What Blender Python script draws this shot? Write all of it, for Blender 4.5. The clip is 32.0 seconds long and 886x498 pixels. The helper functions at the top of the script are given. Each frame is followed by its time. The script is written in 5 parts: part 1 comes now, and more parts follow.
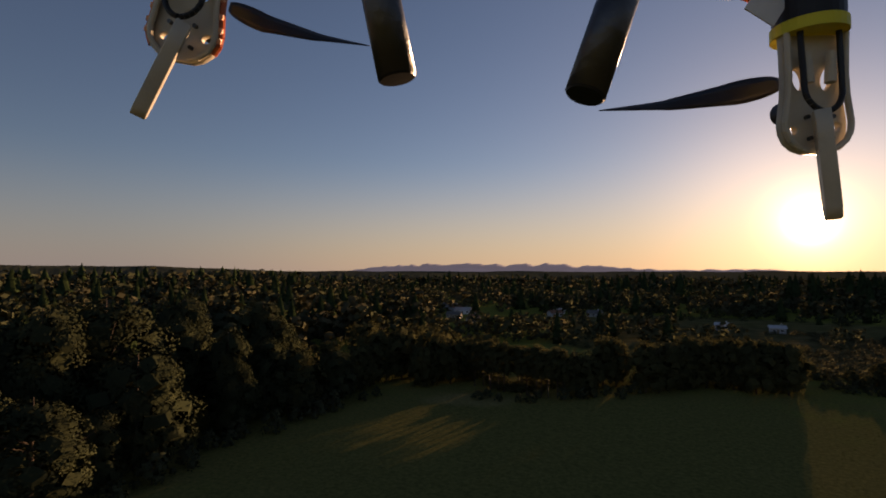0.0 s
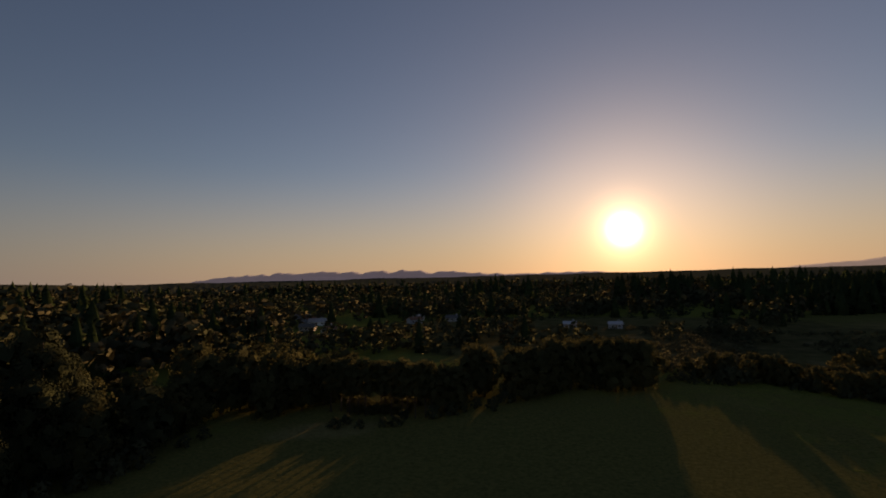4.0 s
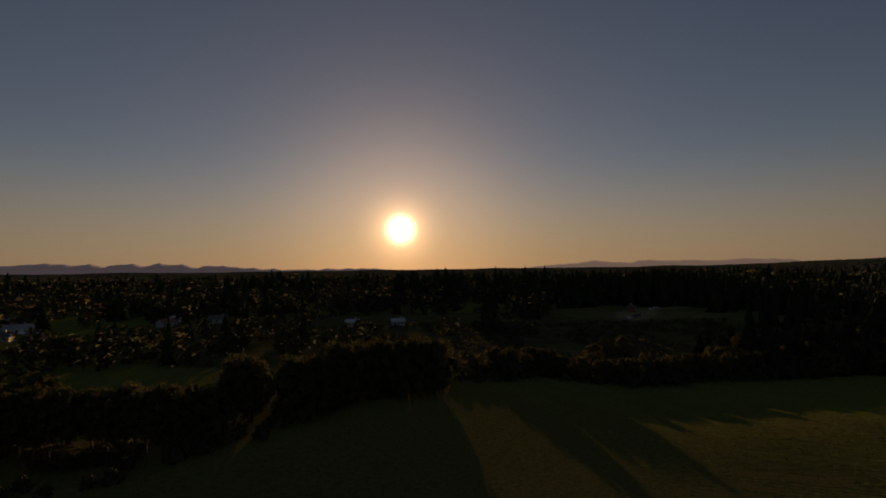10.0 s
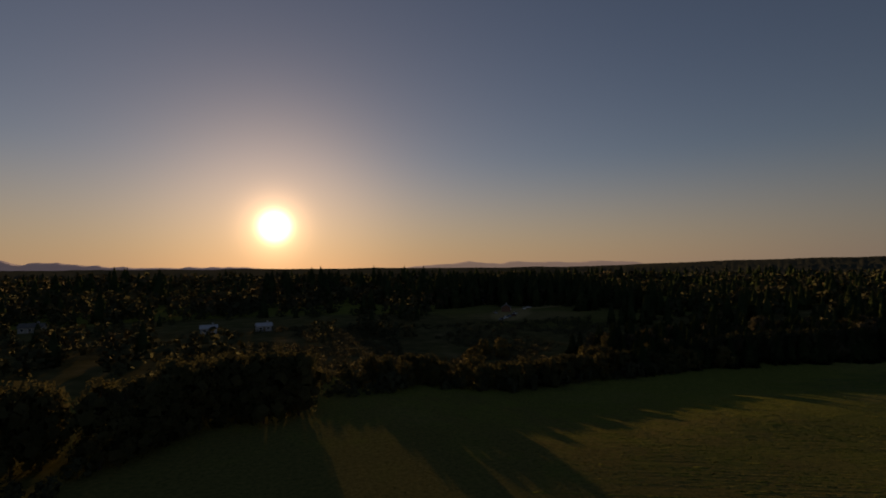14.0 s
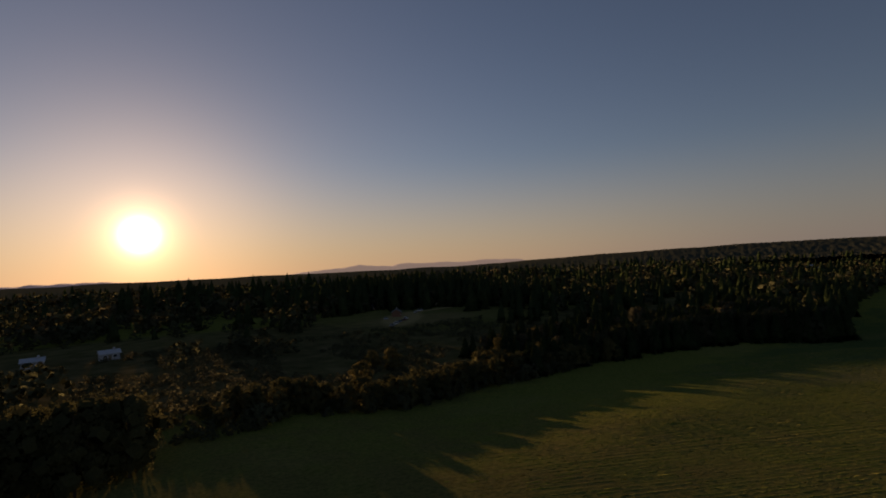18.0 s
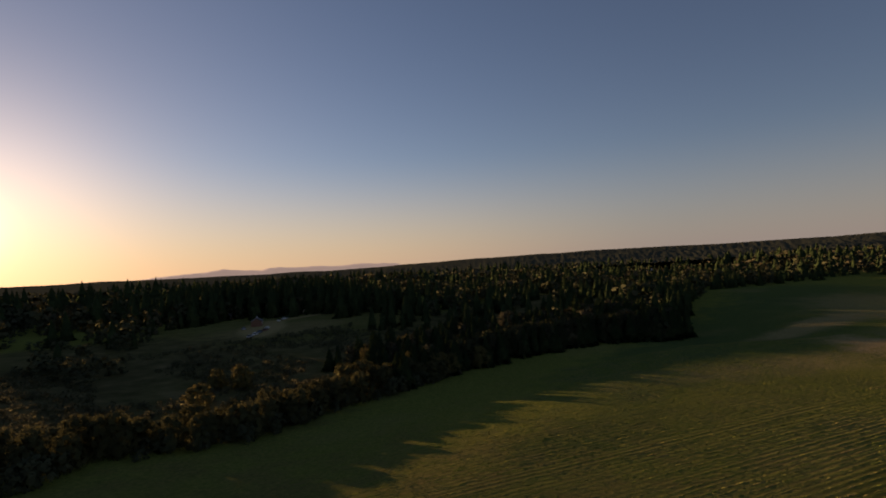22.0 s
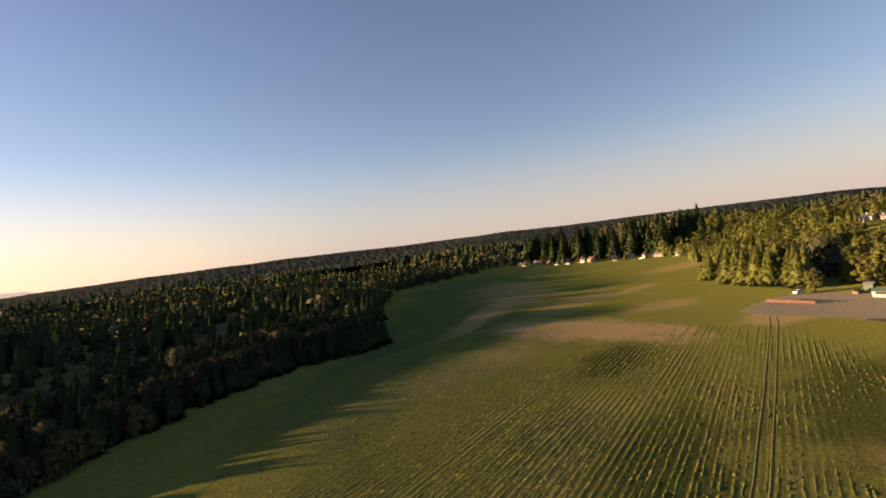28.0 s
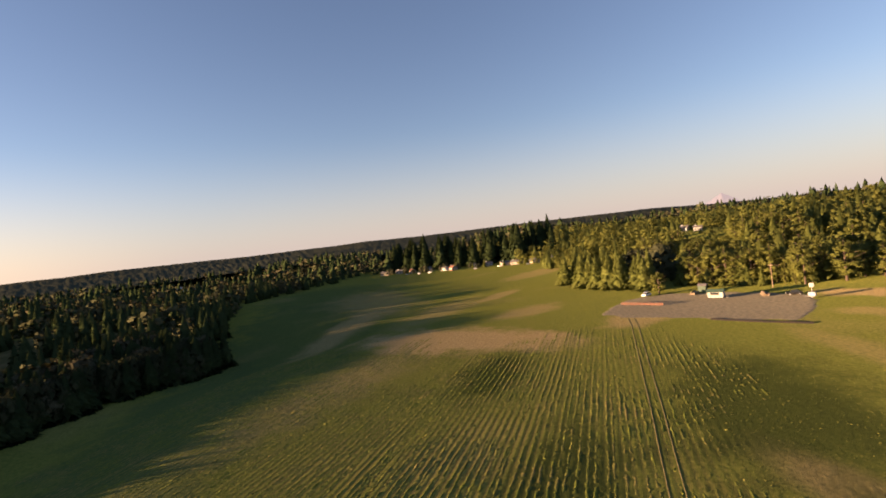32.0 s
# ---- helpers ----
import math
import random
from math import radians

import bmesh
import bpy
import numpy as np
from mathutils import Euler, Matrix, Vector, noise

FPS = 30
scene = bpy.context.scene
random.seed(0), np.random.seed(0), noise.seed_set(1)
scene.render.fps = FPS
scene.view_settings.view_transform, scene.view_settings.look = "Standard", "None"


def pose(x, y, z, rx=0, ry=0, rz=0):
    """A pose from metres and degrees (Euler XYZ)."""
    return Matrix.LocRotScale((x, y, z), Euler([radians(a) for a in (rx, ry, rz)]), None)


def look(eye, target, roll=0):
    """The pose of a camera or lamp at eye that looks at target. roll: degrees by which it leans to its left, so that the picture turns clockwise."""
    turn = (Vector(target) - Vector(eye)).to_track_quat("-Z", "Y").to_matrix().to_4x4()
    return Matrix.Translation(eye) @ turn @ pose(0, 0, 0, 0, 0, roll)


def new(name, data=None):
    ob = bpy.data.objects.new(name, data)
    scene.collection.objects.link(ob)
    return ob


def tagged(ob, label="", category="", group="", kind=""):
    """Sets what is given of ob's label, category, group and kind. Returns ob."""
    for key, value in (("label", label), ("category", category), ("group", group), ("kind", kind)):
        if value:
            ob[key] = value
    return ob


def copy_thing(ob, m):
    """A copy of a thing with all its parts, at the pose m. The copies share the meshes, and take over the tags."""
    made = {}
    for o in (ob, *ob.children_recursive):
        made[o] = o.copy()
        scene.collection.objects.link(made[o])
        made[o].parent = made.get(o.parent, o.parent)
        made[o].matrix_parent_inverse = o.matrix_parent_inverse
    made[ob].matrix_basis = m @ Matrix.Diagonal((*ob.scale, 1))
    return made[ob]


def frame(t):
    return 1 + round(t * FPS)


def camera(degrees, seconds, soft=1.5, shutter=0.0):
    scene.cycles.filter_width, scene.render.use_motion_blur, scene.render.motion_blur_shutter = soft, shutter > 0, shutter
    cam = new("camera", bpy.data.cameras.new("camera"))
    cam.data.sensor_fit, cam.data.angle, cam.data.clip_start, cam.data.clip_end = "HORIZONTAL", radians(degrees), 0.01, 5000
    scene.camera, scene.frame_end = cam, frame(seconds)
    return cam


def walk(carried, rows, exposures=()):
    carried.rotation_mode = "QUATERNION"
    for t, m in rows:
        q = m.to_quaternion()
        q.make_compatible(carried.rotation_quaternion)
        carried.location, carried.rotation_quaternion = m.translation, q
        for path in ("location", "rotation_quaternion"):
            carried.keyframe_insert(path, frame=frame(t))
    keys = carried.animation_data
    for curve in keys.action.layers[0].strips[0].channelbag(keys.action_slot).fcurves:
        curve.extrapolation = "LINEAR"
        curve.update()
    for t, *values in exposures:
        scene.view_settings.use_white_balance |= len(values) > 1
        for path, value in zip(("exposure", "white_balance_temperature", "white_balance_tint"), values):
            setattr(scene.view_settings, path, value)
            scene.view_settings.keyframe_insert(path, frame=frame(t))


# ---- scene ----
cam = camera(83.5, 32.0, soft=1.8)
# seconds, heading, pitch and lean in degrees, place in metres
PATH = [
    (0, -36.65, 2.73, 0.04, 0.00, -0.00, 30.00),
    (0.5, -36.36, 2.79, 0.16, -0.87, 1.58, 29.97),
    (1, -35.99, 2.71, 0.56, -1.76, 3.23, 30.00),
    (1.5, -35.62, 2.64, 0.67, -2.78, 4.95, 30.05),
    (2, -27.06, 2.94, -0.04, -3.90, 6.76, 30.03),
    (2.5, -19.48, 3.00, -0.28, -5.05, 8.48, 29.95),
    (4.5, -20.06, 3.49, -1.92, -9.26, 14.59, 29.35),
    (5, -12.68, 3.40, -2.11, -10.05, 16.09, 29.11),
    (5.5, -3.60, 3.18, -2.37, -10.61, 17.64, 28.98),
    (6, -7.08, 3.27, -2.49, -10.96, 19.16, 28.88),
    (6.5, -8.55, 3.22, -2.51, -11.26, 20.68, 28.75),
    (7, -6.47, 3.06, -2.78, -11.61, 22.31, 28.69),
    (7.5, -5.10, 3.03, -2.50, -11.96, 23.96, 28.69),
    (8, -5.77, 3.02, -1.92, -12.24, 25.65, 28.78),
    (8.5, 0.96, 2.73, -1.48, -12.54, 27.32, 28.96),
    (9, 10.99, 2.31, -1.86, -12.86, 28.92, 29.04),
    (9.5, 6.25, 2.48, -1.10, -13.07, 30.40, 28.96),
    (10, 4.86, 2.49, -0.79, -13.06, 31.98, 28.94),
    (10.5, 7.76, 2.33, -0.48, -12.98, 33.67, 29.05),
    (11, 8.94, 2.24, 0.04, -12.79, 35.38, 29.16),
    (11.5, 5.80, 2.30, 0.15, -12.63, 37.02, 29.11),
    (12, 14.04, 2.44, -0.26, -12.37, 38.73, 28.94),
    (12.5, 21.39, 2.41, -0.97, -12.08, 40.39, 28.81),
    (13, 18.39, 2.38, -0.72, -11.65, 41.97, 28.78),
    (13.5, 18.53, 2.34, -0.52, -11.01, 43.47, 28.83),
    (15.5, 26.20, 2.04, -1.91, -7.88, 49.27, 29.65),
    (16, 32.11, 1.99, -2.49, -7.16, 50.68, 29.85),
    (16.5, 31.87, 2.15, -3.25, -6.29, 52.16, 29.90),
    (17, 30.95, 2.22, -3.26, -5.33, 53.70, 29.85),
    (17.5, 31.98, 2.18, -3.00, -4.33, 55.22, 29.74),
    (18, 31.41, 2.22, -2.96, -3.25, 56.69, 29.73),
    (18.5, 31.51, 2.26, -3.35, -2.10, 58.06, 29.75),
    (19, 41.23, 2.17, -3.63, -0.96, 59.23, 29.71),
    (19.5, 46.87, 1.97, -3.75, 0.15, 60.22, 29.63),
    (20, 46.67, 1.97, -3.58, 1.28, 61.20, 29.53),
    (20.5, 43.54, 2.10, -3.41, 2.49, 62.23, 29.43),
    (21, 42.20, 2.20, -3.39, 3.82, 63.28, 29.38),
    (21.5, 42.26, 2.22, -2.94, 5.29, 64.30, 29.42),
    (22, 45.59, 1.98, -3.00, 6.94, 65.30, 29.55),
    (22.5, 59.65, 1.37, -3.30, 8.71, 66.30, 29.71),
    (23, 64.40, 1.20, -3.70, 10.41, 67.28, 29.80),
    (23.5, 62.53, 1.46, -4.31, 12.07, 68.25, 29.87),
    (24, 61.40, 1.63, -4.86, 13.72, 69.23, 29.95),
    (24.5, 61.61, 1.64, -5.26, 15.42, 70.17, 30.05),
    (25, 62.09, 1.60, -5.23, 17.18, 71.13, 30.23),
    (25.5, 66.20, 1.04, -5.37, 18.97, 72.12, 30.50),
    (26, 80.04, -0.38, -6.60, 20.74, 73.07, 30.83),
    (26.5, 83.42, -0.84, -6.65, 22.58, 73.89, 31.08),
    (28.5, 79.41, -0.04, -7.09, 30.16, 76.23, 31.37),
    (29, 84.94, -0.60, -6.77, 32.16, 76.81, 31.05),
    (29.5, 96.36, -1.57, -6.74, 34.26, 77.42, 30.56),
    (30, 98.44, -1.72, -6.68, 36.42, 77.88, 30.19),
    (30.5, 97.60, -1.61, -6.88, 38.57, 78.11, 30.02),
    (31, 96.62, -1.37, -7.00, 40.67, 78.17, 29.95),
    (31.5, 96.66, -1.21, -6.97, 42.71, 78.15, 29.86),
    (32, 96.06, -0.96, -6.88, 44.70, 78.05, 29.73),
]


def flown(yaw, pitch, lean, x, y, z):
    a, p = radians(yaw), radians(pitch)
    ahead = Vector((math.sin(a) * math.cos(p), math.cos(a) * math.cos(p), math.sin(p)))
    eye = Vector((x, y, z))
    return look(eye, eye + ahead * 50, lean)


# the clip's camera opens up as it turns from the sun
EXPOSURE = [(0, 0.86), (2, 0.74), (2.5, 0.63), (4.5, 0.36), (5, 0.22), (6, -0.16), (9, -0.40), (12, -0.27), (13, -0.10), (15.5, 0.10), (19, 0.55), (21, 0.84),
            (22, 0.96), (22.5, 1.26), (23, 1.56), (24, 1.70), (25, 1.70), (26, 1.90), (28.5, 2.10), (32, 2.15)]
WARMTH = [(0, 7900), (5, 8700), (9, 9300), (13, 8800), (18, 8300), (21, 8000), (26, 8050), (32, 7800)]


def warmth(t):
    for (t0, k0), (t1, k1) in zip(WARMTH, WARMTH[1:]):
        if t <= t1:
            return k0 + (k1 - k0) * (t - t0) / (t1 - t0)


walk(cam, [(t, flown(*row)) for t, *row in PATH],
     [(t, stops, warmth(t), 36) for t, stops in EXPOSURE])

# ---------------------------------------------------------------- sky and sun
SUN_UP = radians(4.8)
SUN_WAY = Vector((0, math.cos(SUN_UP), math.sin(SUN_UP)))
world = bpy.data.worlds.new("evening_sky")
scene.world = world
world.use_nodes = True
wn, wl = world.node_tree.nodes, world.node_tree.links
wn.clear()
sky = wn.new("ShaderNodeTexSky")
sky.sky_type = "NISHITA"
sky.sun_disc = False
sky.sun_elevation, sky.sun_rotation = SUN_UP, 0.0
sky.altitude, sky.air_density, sky.dust_density, sky.ozone_density = 80, 0.9, 0.18, 2.5
back = wn.new("ShaderNodeBackground")
back.inputs["Strength"].default_value = 0.069
# the sun's own disc and the bright air round it
coord = wn.new("ShaderNodeTexCoord")
# pale haze low over the horizon
split = wn.new("ShaderNodeSeparateXYZ")
wl.new(coord.outputs["Generated"], split.inputs[0])
low = wn.new("ShaderNodeMapRange")
low.interpolation_type = "SMOOTHSTEP"
low.inputs[1].default_value, low.inputs[2].default_value, low.inputs[3].default_value, low.inputs[4].default_value = -0.06, 0.23, 0.95, 0.0
wl.new(split.outputs[2], low.inputs[0])
haze = wn.new("ShaderNodeMix")
haze.data_type = "RGBA"
wl.new(low.outputs[0], haze.inputs[0])
wl.new(sky.outputs[0], haze.inputs[6])
# cool away from the sun, straw-coloured towards it
tone = wn.new("ShaderNodeMix")
tone.data_type = "RGBA"
tone.inputs[6].default_value, tone.inputs[7].default_value = (1.76, 1.92, 2.02, 1), (4.0, 3.5, 2.55, 1)
wl.new(tone.outputs[2], haze.inputs[7])
wl.new(haze.outputs[2], back.inputs[0])
dot = wn.new("ShaderNodeVectorMath")
dot.operation = "DOT_PRODUCT"
dot.inputs[1].default_value = SUN_WAY
wl.new(coord.outputs["Generated"], dot.inputs[0])
facing = wn.new("ShaderNodeMapRange")
facing.interpolation_type = "SMOOTHSTEP"
facing.inputs[1].default_value, facing.inputs[2].default_value = 0.3, 1.0
wl.new(dot.outputs["Value"], facing.inputs[0])
wl.new(facing.outputs[0], tone.inputs[0])


def sky_glow(power, strength, colour):
    clamp = wn.new("ShaderNodeMath")
    clamp.operation = "MAXIMUM"
    clamp.inputs[1].default_value = 0.0
    wl.new(dot.outputs["Value"], clamp.inputs[0])
    pw = wn.new("ShaderNodeMath")
    pw.operation = "POWER"
    pw.inputs[1].default_value = power
    wl.new(clamp.outputs[0], pw.inputs[0])
    mul = wn.new("ShaderNodeMath")
    mul.operation = "MULTIPLY"
    mul.inputs[1].default_value = strength
    wl.new(pw.outputs[0], mul.inputs[0])
    em = wn.new("ShaderNodeBackground")
    em.inputs[0].default_value = (*colour, 1)
    wl.new(mul.outputs[0], em.inputs["Strength"])
    return em


def add_shader(a, b):
    s = wn.new("ShaderNodeAddShader")
    wl.new(a.outputs[0], s.inputs[0])
    wl.new(b.outputs[0], s.inputs[1])
    return s


total = add_shader(back, sky_glow(5500, 8.0, (1.0, 0.86, 0.6)))
total = add_shader(total, sky_glow(800, 0.88, (1.0, 0.72, 0.4)))
total = add_shader(total, sky_glow(60, 0.167, (1.0, 0.80, 0.48)))
total = add_shader(total, sky_glow(9, 0.026, (1.0, 0.80, 0.50)))
wout = wn.new("ShaderNodeOutputWorld")
wl.new(total.outputs[0], wout.inputs[0])

sun = new("sun", bpy.data.lights.new("sun", "SUN"))
sun.data.energy, sun.data.angle, sun.data.color = 5.0, radians(0.53), (1.0, 0.73, 0.41)
sun.matrix_world = look(SUN_WAY * 100, (0, 0, 0))


# ---------------------------------------------------------------- materials
def material(name, rough=0.8, metal=0.0):
    m = bpy.data.materials.new(name)
    m.use_nodes = True
    n, l = m.node_tree.nodes, m.node_tree.links
    b = n["Principled BSDF"]
    b.inputs["Roughness"].default_value = rough
    b.inputs["Metallic"].default_value = metal
    b.inputs["Specular IOR Level"].default_value = 0.25
    return m, n, l, b


def noise_tex(n, l, scale, detail=4, coords=None, rough=0.55):
    t = n.new("ShaderNodeTexNoise")
    t.inputs["Scale"].default_value, t.inputs["Detail"].default_value, t.inputs["Roughness"].default_value = scale, detail, rough
    if coords:
        l.new(coords, t.inputs["Vector"])
    return t


def ramp(n, l, fac, stops):
    r = n.new("ShaderNodeValToRGB")
    while len(r.color_ramp.elements) < len(stops):
        r.color_ramp.elements.new(0.5)
    for e, (p, c) in zip(r.color_ramp.elements, stops):
        e.position, e.color = p, (*c, 1)
    l.new(fac, r.inputs[0])
    return r


def mix_colour(n, l, fac, a, b, mode="MIX"):
    m = n.new("ShaderNodeMix")
    m.data_type, m.blend_type = "RGBA", mode
    for sock, v in ((m.inputs[0], fac), (m.inputs[6], a), (m.inputs[7], b)):
        if isinstance(v, (int, float)):
            sock.default_value = v
        elif isinstance(v, tuple):
            sock.default_value = (*v, 1)
        else:
            l.new(v, sock)
    return m


def maths(n, l, op, a, b=0.0, clamp=False):
    m = n.new("ShaderNodeMath")
    m.operation, m.use_clamp = op, clamp
    for sock, v in ((m.inputs[0], a), (m.inputs[1], b)):
        if isinstance(v, (int, float)):
            sock.default_value = v
        else:
            l.new(v, sock)
    return m.outputs[0]


def plain(name, colour, rough=0.7, metal=0.0, grain=6.0, amount=0.25, bump=0.1):
    m, n, l, b = material(name, rough, metal)
    co = n.new("ShaderNodeTexCoord").outputs["Object"]
    a = noise_tex(n, l, grain, 5, co)
    dark = tuple(c * (1 - amount) for c in colour)
    light = tuple(min(1, c * (1 + amount)) for c in colour)
    r = ramp(n, l, a.outputs[0], [(0.3, dark), (0.7, light)])
    big = noise_tex(n, l, grain * 0.13, 3, co)
    c = mix_colour(n, l, maths(n, l, "MULTIPLY", big.outputs[0], 0.35), r.outputs[0], dark)
    l.new(c.outputs[2], b.inputs["Base Color"])
    if bump:
        bp = n.new("ShaderNodeBump")
        bp.inputs["Strength"].default_value, bp.inputs["Distance"].default_value = bump, 0.03
        l.new(a.outputs[0], bp.inputs["Height"])
        l.new(bp.outputs[0], b.inputs["Normal"])
    return m


def leafy(name, dark, light, through_part=0.35, tint=(0.16, 0.15, 0.04)):
    m, n, l, b = material(name, 1.0)
    b.inputs["Specular IOR Level"].default_value = 0.0
    info, geo = n.new("ShaderNodeObjectInfo"), n.new("ShaderNodeNewGeometry")
    isl = maths(n, l, "MULTIPLY", geo.outputs["Random Per Island"], 0.65)
    ob = maths(n, l, "MULTIPLY", info.outputs["Random"], 0.35)
    fac = maths(n, l, "ADD", isl, ob)
    mid = tuple((p + q) / 2 for p, q in zip(dark, light))
    r = ramp(n, l, fac, [(0.05, dark), (0.5, mid), (0.95, light)])
    co = n.new("ShaderNodeTexCoord").outputs["Object"]
    big = noise_tex(n, l, 0.25, 3, co)
    c = mix_colour(n, l, maths(n, l, "MULTIPLY", big.outputs[0], 0.5), r.outputs[0], tint, "MIX")
    l.new(c.outputs[2], b.inputs["Base Color"])
    tr = n.new("ShaderNodeBsdfTranslucent")
    l.new(c.outputs[2], tr.inputs[0])
    mx = n.new("ShaderNodeMixShader")
    mx.inputs[0].default_value = through_part
    l.new(b.outputs[0], mx.inputs[1])
    l.new(tr.outputs[0], mx.inputs[2])
    l.new(mx.outputs[0], n["Material Output"].inputs[0])
    return m


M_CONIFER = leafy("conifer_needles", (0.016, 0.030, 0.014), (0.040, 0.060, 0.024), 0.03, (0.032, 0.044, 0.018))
M_BRUSH = leafy("brown_brush", (0.062, 0.066, 0.036), (0.13, 0.125, 0.07), 0.2, (0.11, 0.10, 0.058))
M_BROAD = leafy("broad_leaves", (0.042, 0.050, 0.028), (0.074, 0.082, 0.044), 0.05, (0.064, 0.062, 0.036))
M_OLIVE = leafy("dull_olive_leaves", (0.052, 0.052, 0.031), (0.085, 0.082, 0.049), 0.05, (0.080, 0.071, 0.043))
# M_BROAD's green darkened, so the wood front's shade is in the colour.
M_SHADE_LEAF = leafy("shade_dark_leaves", (0.026, 0.034, 0.018), (0.046, 0.054, 0.028), 0.05, (0.044, 0.044, 0.024))
M_HEDGE = leafy("backlit_leaves", (0.045, 0.050, 0.022), (0.090, 0.092, 0.042), 0.30, (0.095, 0.08, 0.036))
# Far green greyed in its base colour to stand for haze.
M_FARWOOD = leafy("haze_greyed_tree_cover", (0.044, 0.052, 0.037), (0.068, 0.076, 0.053), 0.0, (0.060, 0.064, 0.048))
# Sunlight on the yard wood is put into these two leaf colours.
M_SUNTINT_LEAF = leafy("sun_tinted_leaves", (0.12, 0.148, 0.040), (0.19, 0.212, 0.058), 0.48, (0.165, 0.16, 0.048))
M_SUNTINT_CONIFER = leafy("sun_tinted_needles", (0.10, 0.132, 0.038), (0.165, 0.195, 0.054), 0.46, (0.14, 0.15, 0.046))
M_YELLOW = leafy("yellowing_leaves", (0.09, 0.085, 0.032), (0.15, 0.13, 0.05), 0.3, (0.13, 0.105, 0.045))
M_BARK = plain("bark", (0.075, 0.055, 0.04), 0.9, grain=5)
M_GRAVEL = plain("gravel", (0.158, 0.142, 0.094), 0.95, grain=0.9, amount=0.38, bump=0.8)
M_GRAVEL.node_tree.nodes["Principled BSDF"].inputs["Diffuse Roughness"].default_value = 0.6
M_GRAVEL.node_tree.nodes["Bump"].inputs["Distance"].default_value = 0.10
M_WHITE = plain("white_paint", (0.78, 0.77, 0.74), 0.5, grain=3, amount=0.05)
M_CREAM = plain("cream_panels", (0.33, 0.32, 0.29), 0.6, grain=3, amount=0.1)
M_GREY = plain("grey_paint", (0.35, 0.36, 0.37), 0.6, grain=3, amount=0.12)
M_TAN = plain("tan_siding", (0.36, 0.31, 0.24), 0.7, grain=3, amount=0.1)
M_BLUE = plain("blue_grey_siding", (0.22, 0.27, 0.33), 0.7, grain=3, amount=0.1)
M_REDROOF = plain("red_brown_roof", (0.24, 0.11, 0.07), 0.85, grain=4, amount=0.25, bump=0.3)
M_ROOF = plain("grey_shingles", (0.13, 0.125, 0.12), 0.85, grain=4, amount=0.25, bump=0.3)
M_METALROOF = plain("pale_metal_roof", (0.55, 0.56, 0.57), 0.35, 0.6, grain=2, amount=0.1)
M_GREEN = plain("green_paint", (0.045, 0.085, 0.06), 0.5, grain=4, amount=0.15)
M_ORANGE = plain("orange_mesh", (0.16, 0.062, 0.034), 0.6, grain=8, amount=0.2)
M_BLACK = plain("black_plastic", (0.02, 0.02, 0.022), 0.4, grain=9, amount=0.3)
M_GLASS = plain("dark_window_glass", (0.03, 0.035, 0.04), 0.08, grain=1, amount=0.2, bump=0)
M_WOOD = plain("weathered_wood", (0.24, 0.18, 0.12), 0.8, grain=6, amount=0.3)


# ---------------------------------------------------------------- helpers of the place
def smooth(a, b, x):
    t = min(1.0, max(0.0, (x - a) / (b - a)))
    return t * t * (3 - 2 * t)


EDGE = [(-400, 108), (-100, 106), (-60, 104), (-30, 129), (-2, 150), (30, 163), (75, 170), (122, 172), (155, 168), (190, 158),
        (215, 138), (240, 144), (330, 166), (430, 186), (560, 130), (620, 80), (2000, 80)]


def edge_y(x):
    for (x0, y0), (x1, y1) in zip(EDGE, EDGE[1:]):
        if x0 <= x <= x1:
            return y0 + (y1 - y0) * (x - x0) / (x1 - x0)
    return 120


def ground_z(x, y):
    e = edge_y(x)
    fall = smooth(e - 60, e - 4, y) * (1 - smooth(e + 60, e + 200, y))
    across = smooth(5, 60, x) * (1 - smooth(240, 330, x))
    far = math.hypot(x, y)
    swell = 0.5 * noise.noise(Vector((x * 0.012, y * 0.012, 3.1))) * smooth(10, 60, far) * (1 - smooth(1500, 3000, far))
    hill = 14 * smooth(165, 290, x) * (1 - smooth(-130, -48, y)) * smooth(-900, -500, y)
    return -5.0 * fall * across + swell + hill * (1 - smooth(1200, 2500, far))


# how far south the low sun reaches over the tree tops: x, y
LIT = [(-73, -999), (-72.5, 92), (-49, 92), (-48.5, -999), (-4, -999), (-3, 138), (10, 138), (15, 60), (42, 70), (50, 132), (108, 124),
       (144, 112), (150, 107), (167, 95), (186, 81), (208, 70), (216, 60), (258, 43), (310, 24), (420, 40), (600, 40), (601, -999)]


def top_limit(x, y, rnd):
    """The height over the field that a tree at x, y may reach without shading what lies in the sun."""
    if x <= -73 or x >= 601:
        return 99
    for (x0, y0), (x1, y1) in zip(LIT, LIT[1:]):
        if x0 <= x <= x1:
            lit = y0 + (y1 - y0) * (x - x0) / (x1 - x0)
            return max(1.8, (y - lit) * 0.0857 * rnd)
    return 99


def hill_view(x, y):
    """Lower growth in the dip before the hillside houses."""
    a = math.degrees(math.atan2(x - 40, y - 70))
    return max(4.0, 15.5 - ground_z(x, y)) if 120 < a < 124.5 and 200 < x < 410 else 99


def empty(name, place, turn=0.0):
    ob = new(name)
    ob.empty_display_size = 0.5
    ob.matrix_basis = pose(*place, 0, 0, turn)
    return ob


def part(name, bm, mat, parent=None, label="", place=None):
    me = bpy.data.meshes.new(name)
    bm.to_mesh(me)
    bm.free()
    me.materials.append(mat)
    ob = new(name, me)
    if parent:
        ob.parent = parent
    if place is not None:
        ob.matrix_basis = place
    if label:
        tagged(ob, label)
    return ob


